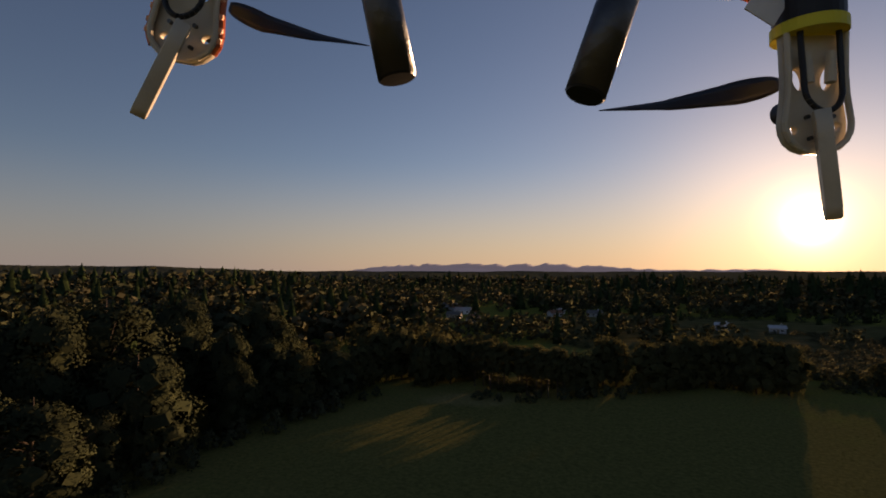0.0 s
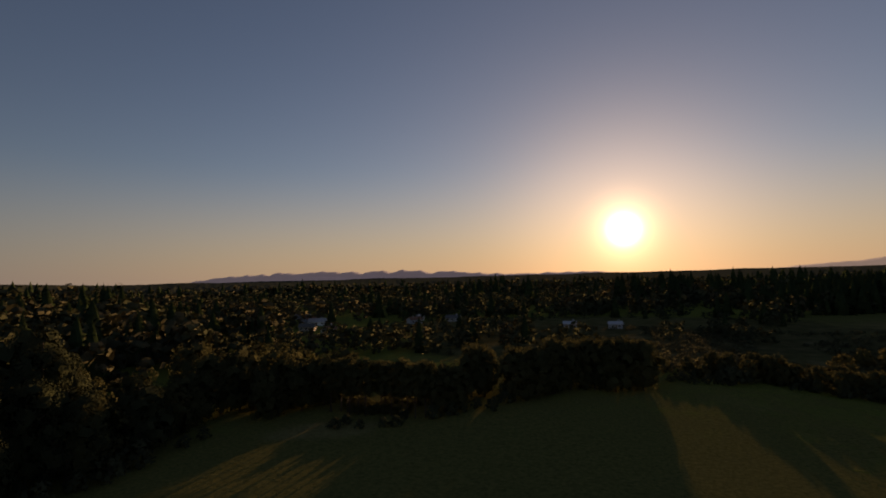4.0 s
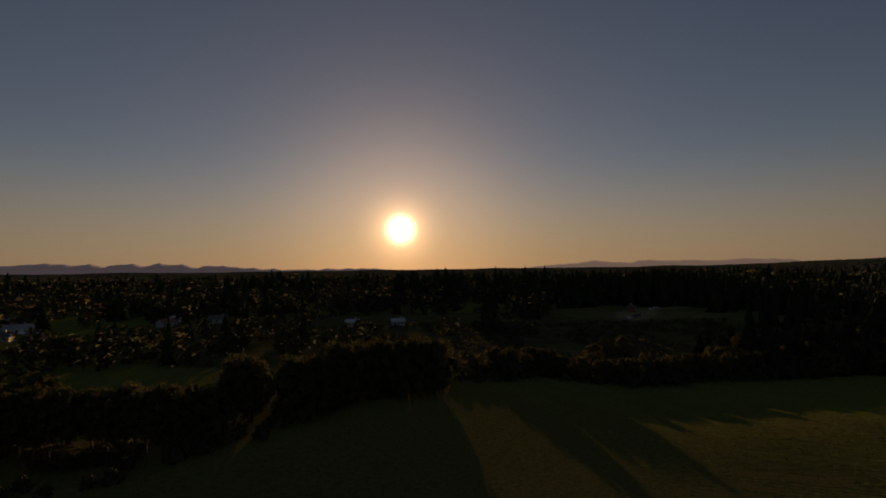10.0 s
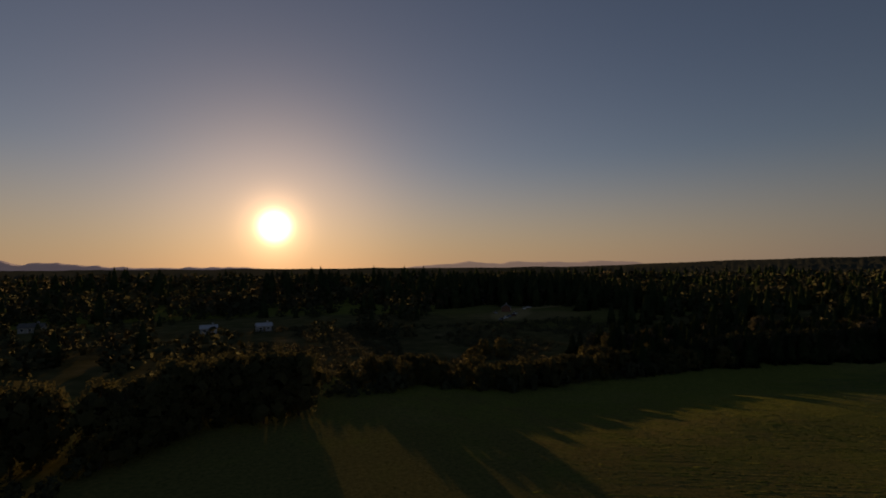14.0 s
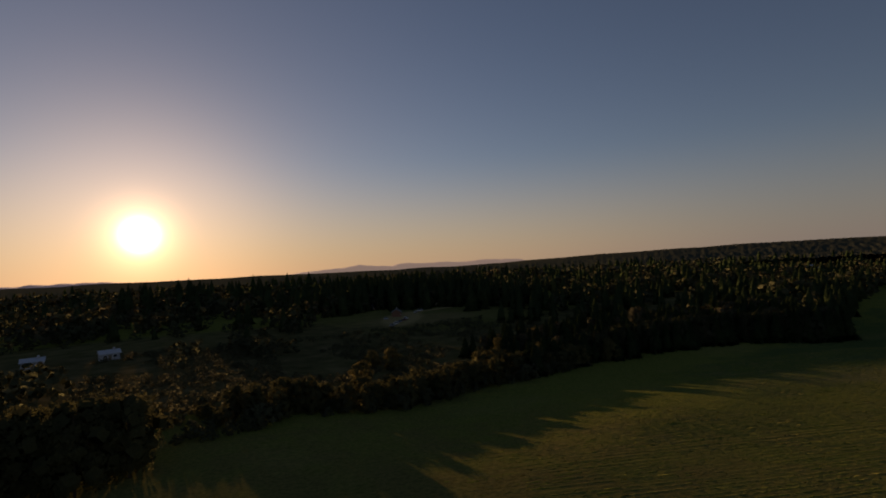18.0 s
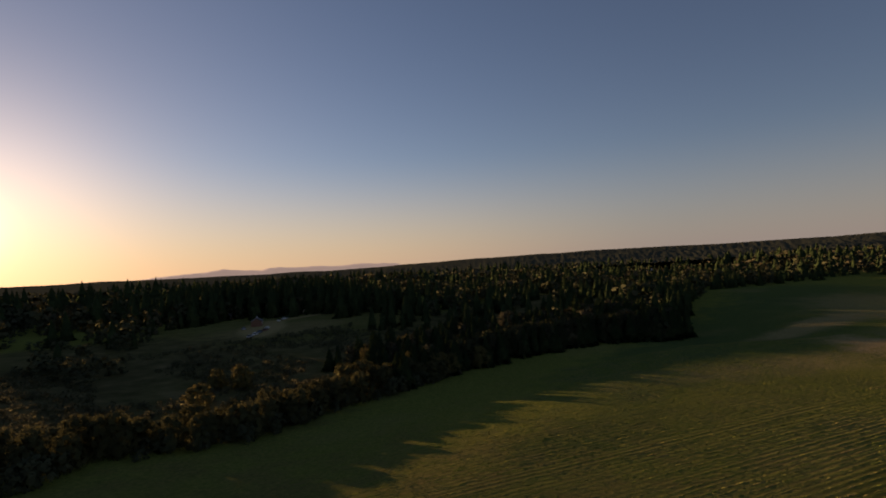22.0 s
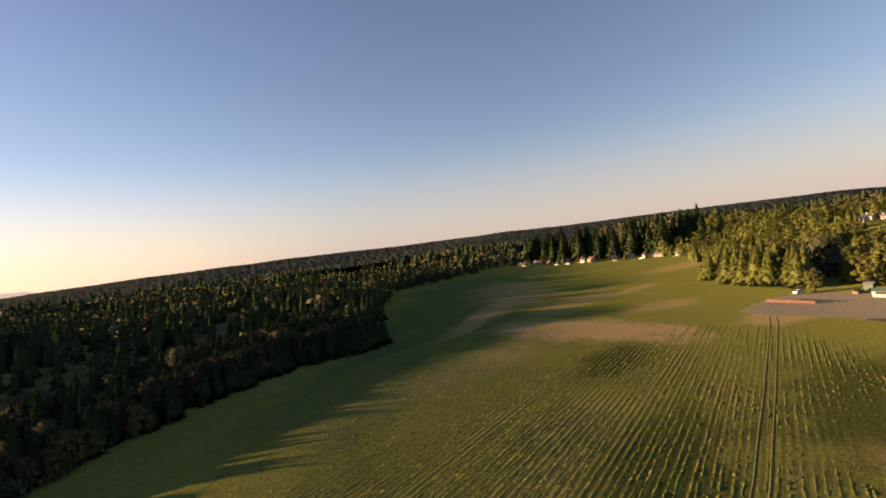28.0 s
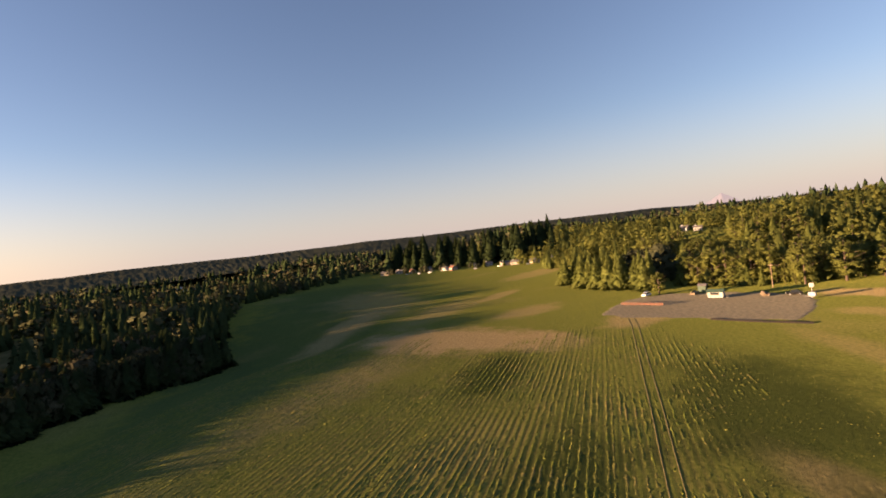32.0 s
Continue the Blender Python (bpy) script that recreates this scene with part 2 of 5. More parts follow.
def box(bm, x0, y0, z0, x1, y1, z1, bevel=0.0):
    r = bmesh.ops.create_cube(bm, size=1)
    for v in r["verts"]:
        v.co = Vector(((x0 + x1) / 2 + v.co.x * (x1 - x0), (y0 + y1) / 2 + v.co.y * (y1 - y0), (z0 + z1) / 2 + v.co.z * (z1 - z0)))
    if bevel:
        es = list({e for v in r["verts"] for e in v.link_edges})
        bmesh.ops.bevel(bm, geom=es, offset=bevel, segments=2, affect="EDGES")
    return bm


def tube(bm, a, b, r0, r1=None, sides=10, caps=True):
    a, b = Vector(a), Vector(b)
    m = Matrix.Translation((a + b) / 2) @ (b - a).to_track_quat("Z", "Y").to_matrix().to_4x4()
    bmesh.ops.create_cone(bm, cap_ends=caps, segments=sides, radius1=r0, radius2=r0 if r1 is None else r1, depth=(b - a).length, matrix=m)
    return bm


def soup(name, verts, faces, mats, normals=None):
    """A mesh from arrays of vertices and of three- or four-cornered faces, and perhaps the normals at the vertices."""
    me = bpy.data.meshes.new(name)
    k = faces.shape[1]
    me.vertices.add(len(verts))
    me.vertices.foreach_set("co", np.asarray(verts, dtype=np.float32).ravel())
    me.loops.add(faces.size)
    me.loops.foreach_set("vertex_index", faces.astype(np.int32).ravel())
    me.polygons.add(len(faces))
    me.polygons.foreach_set("loop_start", np.arange(0, faces.size, k, dtype=np.int32))
    me.update(calc_edges=True)
    me.validate()
    for m in mats:
        me.materials.append(m)
    if normals is not None and len(me.vertices) == len(normals):
        soft = me.attributes.new("custom_normal", "FLOAT_VECTOR", "POINT")
        soft.data.foreach_set("vector", np.asarray(normals, dtype=np.float32).ravel())
        me.update()
    return me


def unit(v):
    return v / (np.linalg.norm(v, axis=-1, keepdims=True) + 1e-9)


def turned_out(quads, mix=0.6):
    """Leaves wound so that they face out of the crown, with normals that bend round it as a whole."""
    mid = quads.mean(1)
    high = quads[:, :, 2].max()
    out = unit(np.stack([mid[:, 0], mid[:, 1], 0.45 * (mid[:, 2] - 0.35 * high)], 1)) + np.array([0, 0, 0.22])
    face = unit(np.cross(quads[:, 2] - quads[:, 0], quads[:, 3] - quads[:, 1]))
    back = (face * out).sum(1) < 0
    quads = quads.copy()
    quads[back] = quads[back][:, ::-1]
    face[back] *= -1
    return quads, np.repeat(unit(unit(out) * mix + face * (1 - mix)), 4, 0)


# ---------------------------------------------------------------- trees
def leaf_quads(rs, centres, normals, size, jitter):
    n = len(centres)
    nn = normals + rs.normal(0, jitter, (n, 3))
    nn /= np.linalg.norm(nn, axis=1)[:, None]
    u = np.cross(nn, rs.normal(0, 1, (n, 3)))
    u /= np.linalg.norm(u, axis=1)[:, None] + 1e-9
    w = np.cross(nn, u)
    s = size * rs.uniform(0.6, 1.3, (n, 1))
    q = np.stack([centres - u * s, centres - w * s * 0.7, centres + u * s, centres + w * s * 0.7], 1)
    return q


def ball_quads(cuts):
    """The faces of a cube, cut and swollen to a ball."""
    out = []
    g = np.linspace(-1, 1, cuts + 1)
    for ax in range(3):
        for side in (-1, 1):
            for i in range(cuts):
                for j in range(cuts):
                    q = []
                    for u, v in ((g[i], g[j]), (g[i + 1], g[j]), (g[i + 1], g[j + 1]), (g[i], g[j + 1])):
                        p = np.array([side, u, v] if side > 0 else [side, v, u])
                        q.append(np.roll(p, ax) / np.linalg.norm(p))
                    out.append(q)
    return np.array(out)


BALLS = {1: ball_quads(1), 2: ball_quads(2)}


def broad_crown(seed, height, radius, lobes=42, leaves=44, size=0.34, heart=2):
    rs = np.random.RandomState(seed)
    out = []
    for i in range(lobes):
        f = (i + 0.5) / lobes
        z = height * (0.12 + 0.72 * f)
        wide = radius * math.sin(math.pi * (0.22 + 0.68 * f)) ** 0.7
        a = i * 2.4 + rs.uniform(-0.5, 0.5)
        k = wide * rs.uniform(0.25, 0.85)
        c = np.array([math.cos(a) * k, math.sin(a) * k, z + rs.uniform(-0.04, 0.04) * height])
        lr = radius * rs.uniform(0.18, 0.40)
        dirs = rs.normal(0, 1, (leaves, 3))
        dirs += 0.6 * np.array([math.cos(a), math.sin(a), 0.5 if f > 0.5 else -0.1])
        dirs /= np.linalg.norm(dirs, axis=1)[:, None]
        if heart:
            turn = np.linalg.qr(rs.normal(0, 1, (3, 3)))[0]
            out.append(np.maximum(BALLS[heart] @ turn.T * lr * 0.62 + c, [-99, -99, 0.02 * height]))
        pts = c + dirs * lr * rs.uniform(0.8, 1.2, (leaves, 1)) * np.array([1, 1, 0.9])
        pts[:, 2] = np.maximum(pts[:, 2], 0.03 * height)
        out.append(leaf_quads(rs, pts, dirs, size, 0.42))
    return np.concatenate(out)


def conifer_crown(seed, height, radius, base=0.05, whorls=32, arms=12):
    rs = np.random.RandomState(seed)
    out = []
    for i in range(whorls):
        f = i / (whorls - 1)
        z = height * (base + (0.985 - base) * f)
        reach = radius * ((1 - f) ** 0.75 + 0.03) * rs.uniform(0.78, 1.15)
        for a in range(arms):
            t = rs.uniform(0, 2 * math.pi)
            r = reach * rs.uniform(0.7, 1.15)
            d = np.array([math.cos(t), math.sin(t), 0])
            s = np.array([-d[1], d[0], 0]) * r * rs.uniform(0.11, 0.22)
            root = np.array([0, 0, z]) + d * r * 0.12
            tip = root + d * r - np.array([0, 0, r * rs.uniform(0.25, 0.5)])
            mid = root + d * r * 0.55 - np.array([0, 0, r * 0.08])
            out.append([root, mid + s, tip, mid - s])
            up = np.array([0, 0, r * 0.10])
            out.append([root + up, mid + s * 0.4 + up, (tip + mid) / 2 + up * rs.uniform(0, 1), mid - s * 0.4 - up * 2.2])
    # the dense heart
    levels, sides = max(5, whorls // 4), 8
    grid = np.zeros((levels + 1, sides, 3))
    for i in range(levels + 1):
        f = i / levels
        for a in range(sides):
            t = (a + 0.5 * (i % 2)) / sides * 2 * math.pi
            r = radius * 0.66 * ((1 - f) ** 0.8 + 0.01) * rs.uniform(0.8, 1.2)
            grid[i, a] = (math.cos(t) * r, math.sin(t) * r, height * (base + (0.97 - base) * f))
    for i in range(levels):
        for a in range(sides):
            out.append([grid[i, a], grid[i, (a + 1) % sides], grid[i + 1, (a + 1) % sides], grid[i + 1, a]])
    return np.array(out)


def crown_mesh(name, quads, mat):
    n = len(quads)
    quads, normals = turned_out(quads, 0.4 if mat in (M_SUNTINT_LEAF, M_SUNTINT_CONIFER) else 0.75)
    return soup(name, quads.reshape(-1, 3), np.arange(4 * n).reshape(n, 4), [mat], normals)


def trunk_bm(height, r, limbs, seed):
    rs = np.random.RandomState(seed)
    bm = bmesh.new()
    tube(bm, (0, 0, -0.6), (0, 0, height * 0.45), r, r * 0.7, 8)
    tube(bm, (0, 0, height * 0.45), (0, 0, height * 0.92), r * 0.7, r * 0.12, 8)
    for i in range(limbs):
        z = height * rs.uniform(0.25, 0.6)
        t = rs.uniform(0, 6.28)
        l = height * rs.uniform(0.15, 0.28)
        tube(bm, (0, 0, z), (math.cos(t) * l, math.sin(t) * l, z + l * 0.8), r * 0.4, r * 0.1, 6)
    return bm


STOCK = {}


def tree_kind(kind, seed, height, radius, mat, label):
    """The first tree of a kind, kept as the pattern of the others."""
    conifer = "conifer" in kind
    root = empty(kind, (0, 0, -500))
    part("trunk", trunk_bm(height, height * (0.014 if conifer else 0.018), 0 if conifer else 7, seed), M_BARK, root)
    fine = {"shrub": (14, 20, 0.32, 1), "tall_tree": (60, 140, 0.135, 1), "slim_tree": (30, 36, 0.34, 1)}.get(kind, (42, 56, 0.25, 1))
    quads = conifer_crown(seed, height, radius) if conifer else broad_crown(seed, height, radius, *fine)
    if kind == "high_crowned_tree":
        quads[:, :, 2] = height * 0.28 + quads[:, :, 2] * 0.72
    crown = new("crown", crown_mesh("crown", quads, mat))
    crown.parent = root
    tagged(root, label, "tree")
    STOCK.setdefault(kind, []).append([root, height, False])


for s in range(4):
    tree_kind("conifer", 10 + s, 16, 3.0 + 0.5 * s, M_CONIFER, "dark green conifer with drooping layered branches")
for s in range(5):
    tree_kind("broadleaf_tree", 30 + s, 13, 4.6 + 0.45 * s, M_BROAD, "full leafy broadleaf tree in dull green leaf")
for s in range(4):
    tree_kind("dark_broadleaf_tree", 230 + s, 13, 4.8 + 0.45 * s, M_SHADE_LEAF, "leafy tree with the wood edge's shade put into its dark leaf colour")
for s in range(3):
    tree_kind("olive_tree", 260 + s, 13, 4.4 + 0.4 * s, M_OLIVE, "dull olive leafy tree standing among conifers")
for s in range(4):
    tree_kind("tall_tree", 130 + s, 13, 3.8 + 0.45 * s, M_SHADE_LEAF, "tall leafy tree at the edge of the wood")
for s in range(4):
    tree_kind("hedge_tree", 150 + s, 13, 4.6 + 0.5 * s, M_HEDGE, "full leafy hedge tree against the low sun")
tree_kind("high_crowned_tree", 140, 13, 4.6, M_HEDGE, "leafy hedge tree with a bare lower trunk")
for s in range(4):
    tree_kind("pale_conifer", 90 + s, 16, 3.2 + 0.4 * s, M_SUNTINT_CONIFER, "conical conifer in sun-brightened green standing close to others")
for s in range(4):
    tree_kind("slim_tree", 80 + s, 18, 3.3, M_SUNTINT_LEAF, "tall slim broadleaf tree with sunlight tinted into its pale green leaf")
for s in range(2):
    tree_kind("yellow_tree", 50 + s, 10, 3.6, M_YELLOW, "small broadleaf tree turning yellow in the low sun")
for s in range(3):
    tree_kind("shrub", 60 + s, 5, 2.9, M_BROAD, "low rounded green shrub in rough grass")
ROLL = random.Random(7)


def plant(kind, x, y, height, group, wide=1.0, z=None, label="", cap=True):
    entry = ROLL.choice(STOCK[kind])
    root, h, used = entry
    full = height / h
    if cap and (y > edge_y(x) - 12 or x < -60):
        g = ground_z(x, y)
        even = 138 < x < 206
        uneven = ROLL.choice((0.8, 0.9, 0.97, 1.0) if even else (0.75, 0.85, 0.95, 1.0, 1.0, 1.0, 1.0, 1.05, 1.12))
        height = max(2.2, min(height, top_limit(x, y, uneven) - g + (1.3 if "conifer" in kind and not even else 0.4)))
    height = min(height, hill_view(x, y))
    k = height / h
    slim = 0.9 if "conifer" in kind else 0.45
    w = k ** slim * full ** (1 - slim) * wide * ROLL.uniform(0.85, 1.15)
    m = pose(x, y, ground_z(x, y) if z is None else z, 0, 0, ROLL.uniform(0, 360)) @ Matrix.Diagonal((w, w, k, 1))
    if used:
        ob = copy_thing(root, m)
    else:
        ob, entry[2] = root, True
        first_place.append((root, m))
        ob = root
    tagged(ob, label, "", group)
    return ob


first_place = []


def along(line, count, depth, rng):
    """Random places along a line and up to depth metres to its left."""
    segs = [(Vector(a), Vector(b)) for a, b in zip(line, line[1:])]
    total = sum((b - a).length for a, b in segs)
    for i in range(count):
        s = (i + rng.random()) / count * total
        for a, b in segs:
            l = (b - a).length
            if s <= l:
                d = (b - a) / l
                off = rng.random() ** 1.3 * depth
                p = a + d * s + Vector((-d.y, d.x)) * off
                yield p.x, p.y, off
                break
            s -= l


# ---------------------------------------------------------------- ground
def axis(fine0, fine1, step, far):
    c = list(np.arange(fine0, fine1 + 0.1, step))
    d, lo, hi = step, c[0], c[-1]
    while hi < far or lo > -far:
        d *= 1.22
        hi += d
        lo -= d
        c = [lo] + c + [hi]
    return np.array(c)


def build_ground():
    xs, ys = axis(-120, 330, 3.0, 4700), axis(-120, 260, 3.0, 4700)
    v = np.array([(x, y, ground_z(x, y)) for y in ys for x in xs])
    nx = len(xs)
    i = np.arange((len(ys) - 1) * nx).reshape(-1, nx)[:, :-1].ravel()
    f = np.stack([i, i + 1, i + 1 + nx, i + nx], 1)
    me = soup("ground", v, f, [ground_material()])
    me.polygons.foreach_set("use_smooth", [True] * len(me.polygons))
    tagged(new("ground", me), "open field of green crop and dry soil patches", "ground", kind="structure")


ROW_DIR, ROW_ACROSS = (0.913, -0.408), (0.408, 0.913)


def spot(n, l, pos, x, y, rx, ry, turn, soft, wob):
    """1 inside a wobbly patch on the plan, 0 outside."""
    mp = n.new("ShaderNodeMapping")
    mp.vector_type = "TEXTURE"
    mp.inputs["Location"].default_value = (x, y, 0)
    mp.inputs["Rotation"].default_value = (0, 0, radians(turn))
    mp.inputs["Scale"].default_value = (rx, ry, 1000)
    l.new(pos, mp.inputs[0])
    ln = n.new("ShaderNodeVectorMath")
    ln.operation = "LENGTH"
    l.new(mp.outputs[0], ln.inputs[0])
    d = maths(n, l, "ADD", ln.outputs["Value"], wob)
    r = n.new("ShaderNodeMapRange")
    r.interpolation_type = "SMOOTHSTEP"
    r.inputs[1].default_value, r.inputs[2].default_value = 1 - soft, 1 + soft
    r.inputs[3].default_value, r.inputs[4].default_value = 1, 0
    l.new(d, r.inputs[0])
    return r.outputs[0]


def ground_material():
    m, n, l, b = material("field_ground", 0.95)
    pos = n.new("ShaderNodeNewGeometry").outputs["Position"]
    big, mid, fine = noise_tex(n, l, 0.02, 4, pos), noise_tex(n, l, 0.12, 5, pos), noise_tex(n, l, 1.3, 6, pos, 0.7)
    grass = ramp(n, l, fine.outputs[0], [(0.25, (0.072, 0.090, 0.023)), (0.5, (0.132, 0.150, 0.034)), (0.78, (0.212, 0.200, 0.052))])
    dry = ramp(n, l, fine.outputs[0], [(0.3, (0.20, 0.15, 0.068)), (0.7, (0.36, 0.275, 0.135))])
    # crop rows
    dotp = n.new("ShaderNodeVectorMath")
    dotp.operation = "DOT_PRODUCT"
    dotp.inputs[1].default_value = (*ROW_ACROSS, 0)
    l.new(pos, dotp.inputs[0])
    wav = maths(n, l, "ADD", dotp.outputs["Value"], maths(n, l, "MULTIPLY", mid.outputs[0], 0.35))
    line = maths(n, l, "SINE", maths(n, l, "MULTIPLY", wav, 2 * math.pi / 1.1))
    furrow = maths(n, l, "ADD", maths(n, l, "MULTIPLY", maths(n, l, "MULTIPLY", line, fine.outputs[0]), 0.5), 0.16, True)
    wob = maths(n, l, "MULTIPLY", maths(n, l, "SUBTRACT", mid.outputs[0], 0.5), 1.5)
    strong = ramp(n, l, big.outputs[0], [(0.38, (0.35, 0.35, 0.35)), (0.62, (1.0, 1.0, 1.0))])
    rows_here = maths(n, l, "MULTIPLY", spot(n, l, pos, 105, 84, 84, 44, -24, 0.45, wob), strong.outputs[0])
    soil = mix_colour(n, l, maths(n, l, "MULTIPLY", furrow, rows_here), grass.outputs[0], (0.15, 0.105, 0.05))
    col = soil.outputs[2]
    # dry stubble over the west part
    stubble = ramp(n, l, fine.outputs[0], [(0.3, (0.082, 0.068, 0.028)), (0.7, (0.185, 0.140, 0.055))])
    s = spot(n, l, pos, -25, 60, 95, 110, 0, 0.4, wob)
    col = mix_colour(n, l, maths(n, l, "MULTIPLY", s, 0.62), col, stubble.outputs[0]).outputs[2]
    # deep grass green beyond the crest, with the wood's shade put into it
    shade_grass = ramp(n, l, fine.outputs[0], [(0.3, (0.042, 0.070, 0.026)), (0.7, (0.080, 0.115, 0.042))])
    for x, y, rx, ry, turn in ((265, 118, 110, 34, 6), (160, 128, 60, 20, 8), (400, 120, 90, 50, 10)):
        s = spot(n, l, pos, x, y, rx, ry, turn, 0.35, wob)
        col = mix_colour(n, l, maths(n, l, "MULTIPLY", s, 0.75), col, shade_grass.outputs[0]).outputs[2]
    for x, y, rx, ry, turn, soft, amount in PATCHES:
        s = spot(n, l, pos, x, y, rx, ry, turn, soft, wob)
        col = mix_colour(n, l, maths(n, l, "MULTIPLY", s, amount), col, dry.outputs[0]).outputs[2]
    for x, y, rx, ry, turn in ((113, 25, 27, 14, -24), (96, 62, 20, 8, -24), (150, 60, 16, 7, -24)):
        s = spot(n, l, pos, x, y, rx, ry, turn, 0.5, wob)
        col = mix_colour(n, l, maths(n, l, "MULTIPLY", s, 0.85), col, (0.040, 0.056, 0.016)).outputs[2]
    speck = maths(n, l, "MULTIPLY", maths(n, l, "SUBTRACT", big.outputs[0], 0.56, True), 1.3, True)
    col = mix_colour(n, l, speck, col, dry.outputs[0]).outputs[2]
    brush = ramp(n, l, mid.outputs[0], [(0.3, (0.055, 0.052, 0.022)), (0.55, (0.10, 0.085, 0.04)), (0.8, (0.16, 0.13, 0.07))])
    for x, y, rx, ry, turn in ((66, 236, 120, 62, 0), (-30, 250, 80, 70, 20), (-20, 310, 130, 70, 0), (280, 250, 140, 60, 15)):
        s = spot(n, l, pos, x, y, rx, ry, turn, 0.15, maths(n, l, "MULTIPLY", wob, 0.4))
        col = mix_colour(n, l, maths(n, l, "MULTIPLY", s, 0.9), col, brush.outputs[0]).outputs[2]
    s = spot(n, l, pos, 150, 335, 90, 75, 0, 0.2, wob)
    col = mix_colour(n, l, maths(n, l, "MULTIPLY", s, 0.6), col, brush.outputs[0]).outputs[2]
    for x, y, rx, ry, turn in ((140, 345, 34, 12, 55), (178, 372, 26, 4, 20)):
        s = spot(n, l, pos, x, y, rx, ry, turn, 0.2, maths(n, l, "MULTIPLY", wob, 0.4))
        col = mix_colour(n, l, maths(n, l, "MULTIPLY", s, 0.8), col, dry.outputs[0]).outputs[2]
    l.new(col, b.inputs["Base Color"])
    b.inputs["Diffuse Roughness"].default_value = 0.6
    b.inputs["Specular IOR Level"].default_value = 0.0
    bp = n.new("ShaderNodeBump")
    bp.inputs["Strength"].default_value, bp.inputs["Distance"].default_value = 0.7, 0.20
    uneven = maths(n, l, "MULTIPLY", maths(n, l, "SUBTRACT", maths(n, l, "ADD", mid.outputs[0], big.outputs[0]), 0.62, True), 0.26)
    ridge_up = maths(n, l, "MULTIPLY", maths(n, l, "MULTIPLY", maths(n, l, "SUBTRACT", 0.0, line), rows_here), uneven)
    l.new(maths(n, l, "ADD", maths(n, l, "MULTIPLY", fine.outputs[0], 0.5), ridge_up), bp.inputs["Height"])
    l.new(bp.outputs[0], b.inputs["Normal"])
    return m


# dry and bare patches: x, y, half-widths, turn, softness, strength
PATCHES = [(166, 88, 42, 8, -32, 0.9, 0.5), (250, 98, 44, 9, -16, 0.5, 0.7), (192, 64, 15, 32, -38, 0.35, 1.0), (172, 40, 12, 10, 20, 0.4, 0.6), (92, 35, 9, 4, 0, 0.5, 0.8),
           (186, 8, 14, 8, -40, 0.4, 0.7), (175, -58, 12, 7, 30, 0.4, 0.9), (282, 28, 20, 5, -40, 0.4, 0.6),
           (330, 90, 60, 22, 10, 0.5, 0.5), (-66, 100, 12, 5, 30, 0.4, 0.35), (225, 30, 16, 8, -50, 0.5, 0.6), (150, -40, 14, 5, 30, 0.5, 0.5), (128, -8, 20, 4, -10, 0.6, 0.4), (255, 60, 34, 9, -30, 0.6, 0.5),
           (140, 330, 40, 22, 0, 0.3, 0.7), (380, -20, 40, 12, -40, 0.4, 0.5)]
build_ground()


TRACK = [(186, 9.5), (176, 13.5), (140, 30), (118, 40), (102, 47.5), (90, 53), (79, 58.5), (60, 67), (20, 85)]


def across_track(x, y):
    """Metres from the middle of the tractor's track."""
    best = 99
    for (x0, y0), (x1, y1) in zip(TRACK, TRACK[1:]):
        if min(x0, x1) - 2 <= x <= max(x0, x1) + 2:
            d = Vector((x1 - x0, y1 - y0)).normalized()
            s = (x - x0) * -d.y + (y - y0) * d.x
            best = s if abs(s) < abs(best) else best
    return best


def crop_rows():
    """Low uneven ridges of the crop along the rows, broken where it grows thin, joined."""
    rs = np.random.RandomState(5)
    vs, fs = [], []
    across = np.array([ROW_ACROSS[0], ROW_ACROSS[1], 0])
    for r in range(-31, 84):
        bend = rs.normal(0, 0.13)
        last = None
        for u in np.arange(-80 + rs.uniform(-16, 16), 76 + rs.uniform(-16, 16), 0.42):
            off = r * 1.1 + bend + 0.18 * noise.noise(Vector((u * 0.3, r * 3.3, 1)))
            x, y = 105 + u * ROW_DIR[0] + off * ROW_ACROSS[0], 65 + u * ROW_DIR[1] + off * ROW_ACROSS[1]
            thin = noise.noise(Vector((x * 0.045, y * 0.045, 8))) + 0.5 * noise.noise(Vector((x * 0.6, y * 0.6, 5)))
            if y > edge_y(x) - 16 or thin > 0.28 - 0.5 * smooth(-20, -31, r) + rs.uniform(-0.1, 0.3) or rs.rand() < 0.06 or abs(abs(across_track(x, y)) - 0.85) < 0.35 or patch_at(x, y) > 0.75:
                last = None
                continue
            c = np.array([x, y, ground_z(x, y)])
            h = max(0.008, rs.uniform(0.01, 0.050) * (0.72 - 1.2 * thin) * (1.7 if rs.rand() < 0.15 else 0.85))
            w = rs.uniform(0.10, 0.34)
            k = len(vs)
            for a, b in ((-w, -0.02), (-w * 0.4, h * rs.uniform(0.5, 1.1)), (w * 0.35, h * rs.uniform(0.6, 1.2)), (w, -0.02)):
                vs.append(c + across * a + np.array([rs.normal(0, 0.07), rs.normal(0, 0.07), b]))
            if last is not None:
                fs += [(last + q, k + q, k + q + 1, last + q + 1) for q in range(3)]
            last = k
    me = soup("crop_rows", np.array(vs), np.array(fs)[:, ::-1], [M_CROP])
    tagged(new("crop_rows", me), "rows of low green crop in dry soil", "crop", kind="stuff")


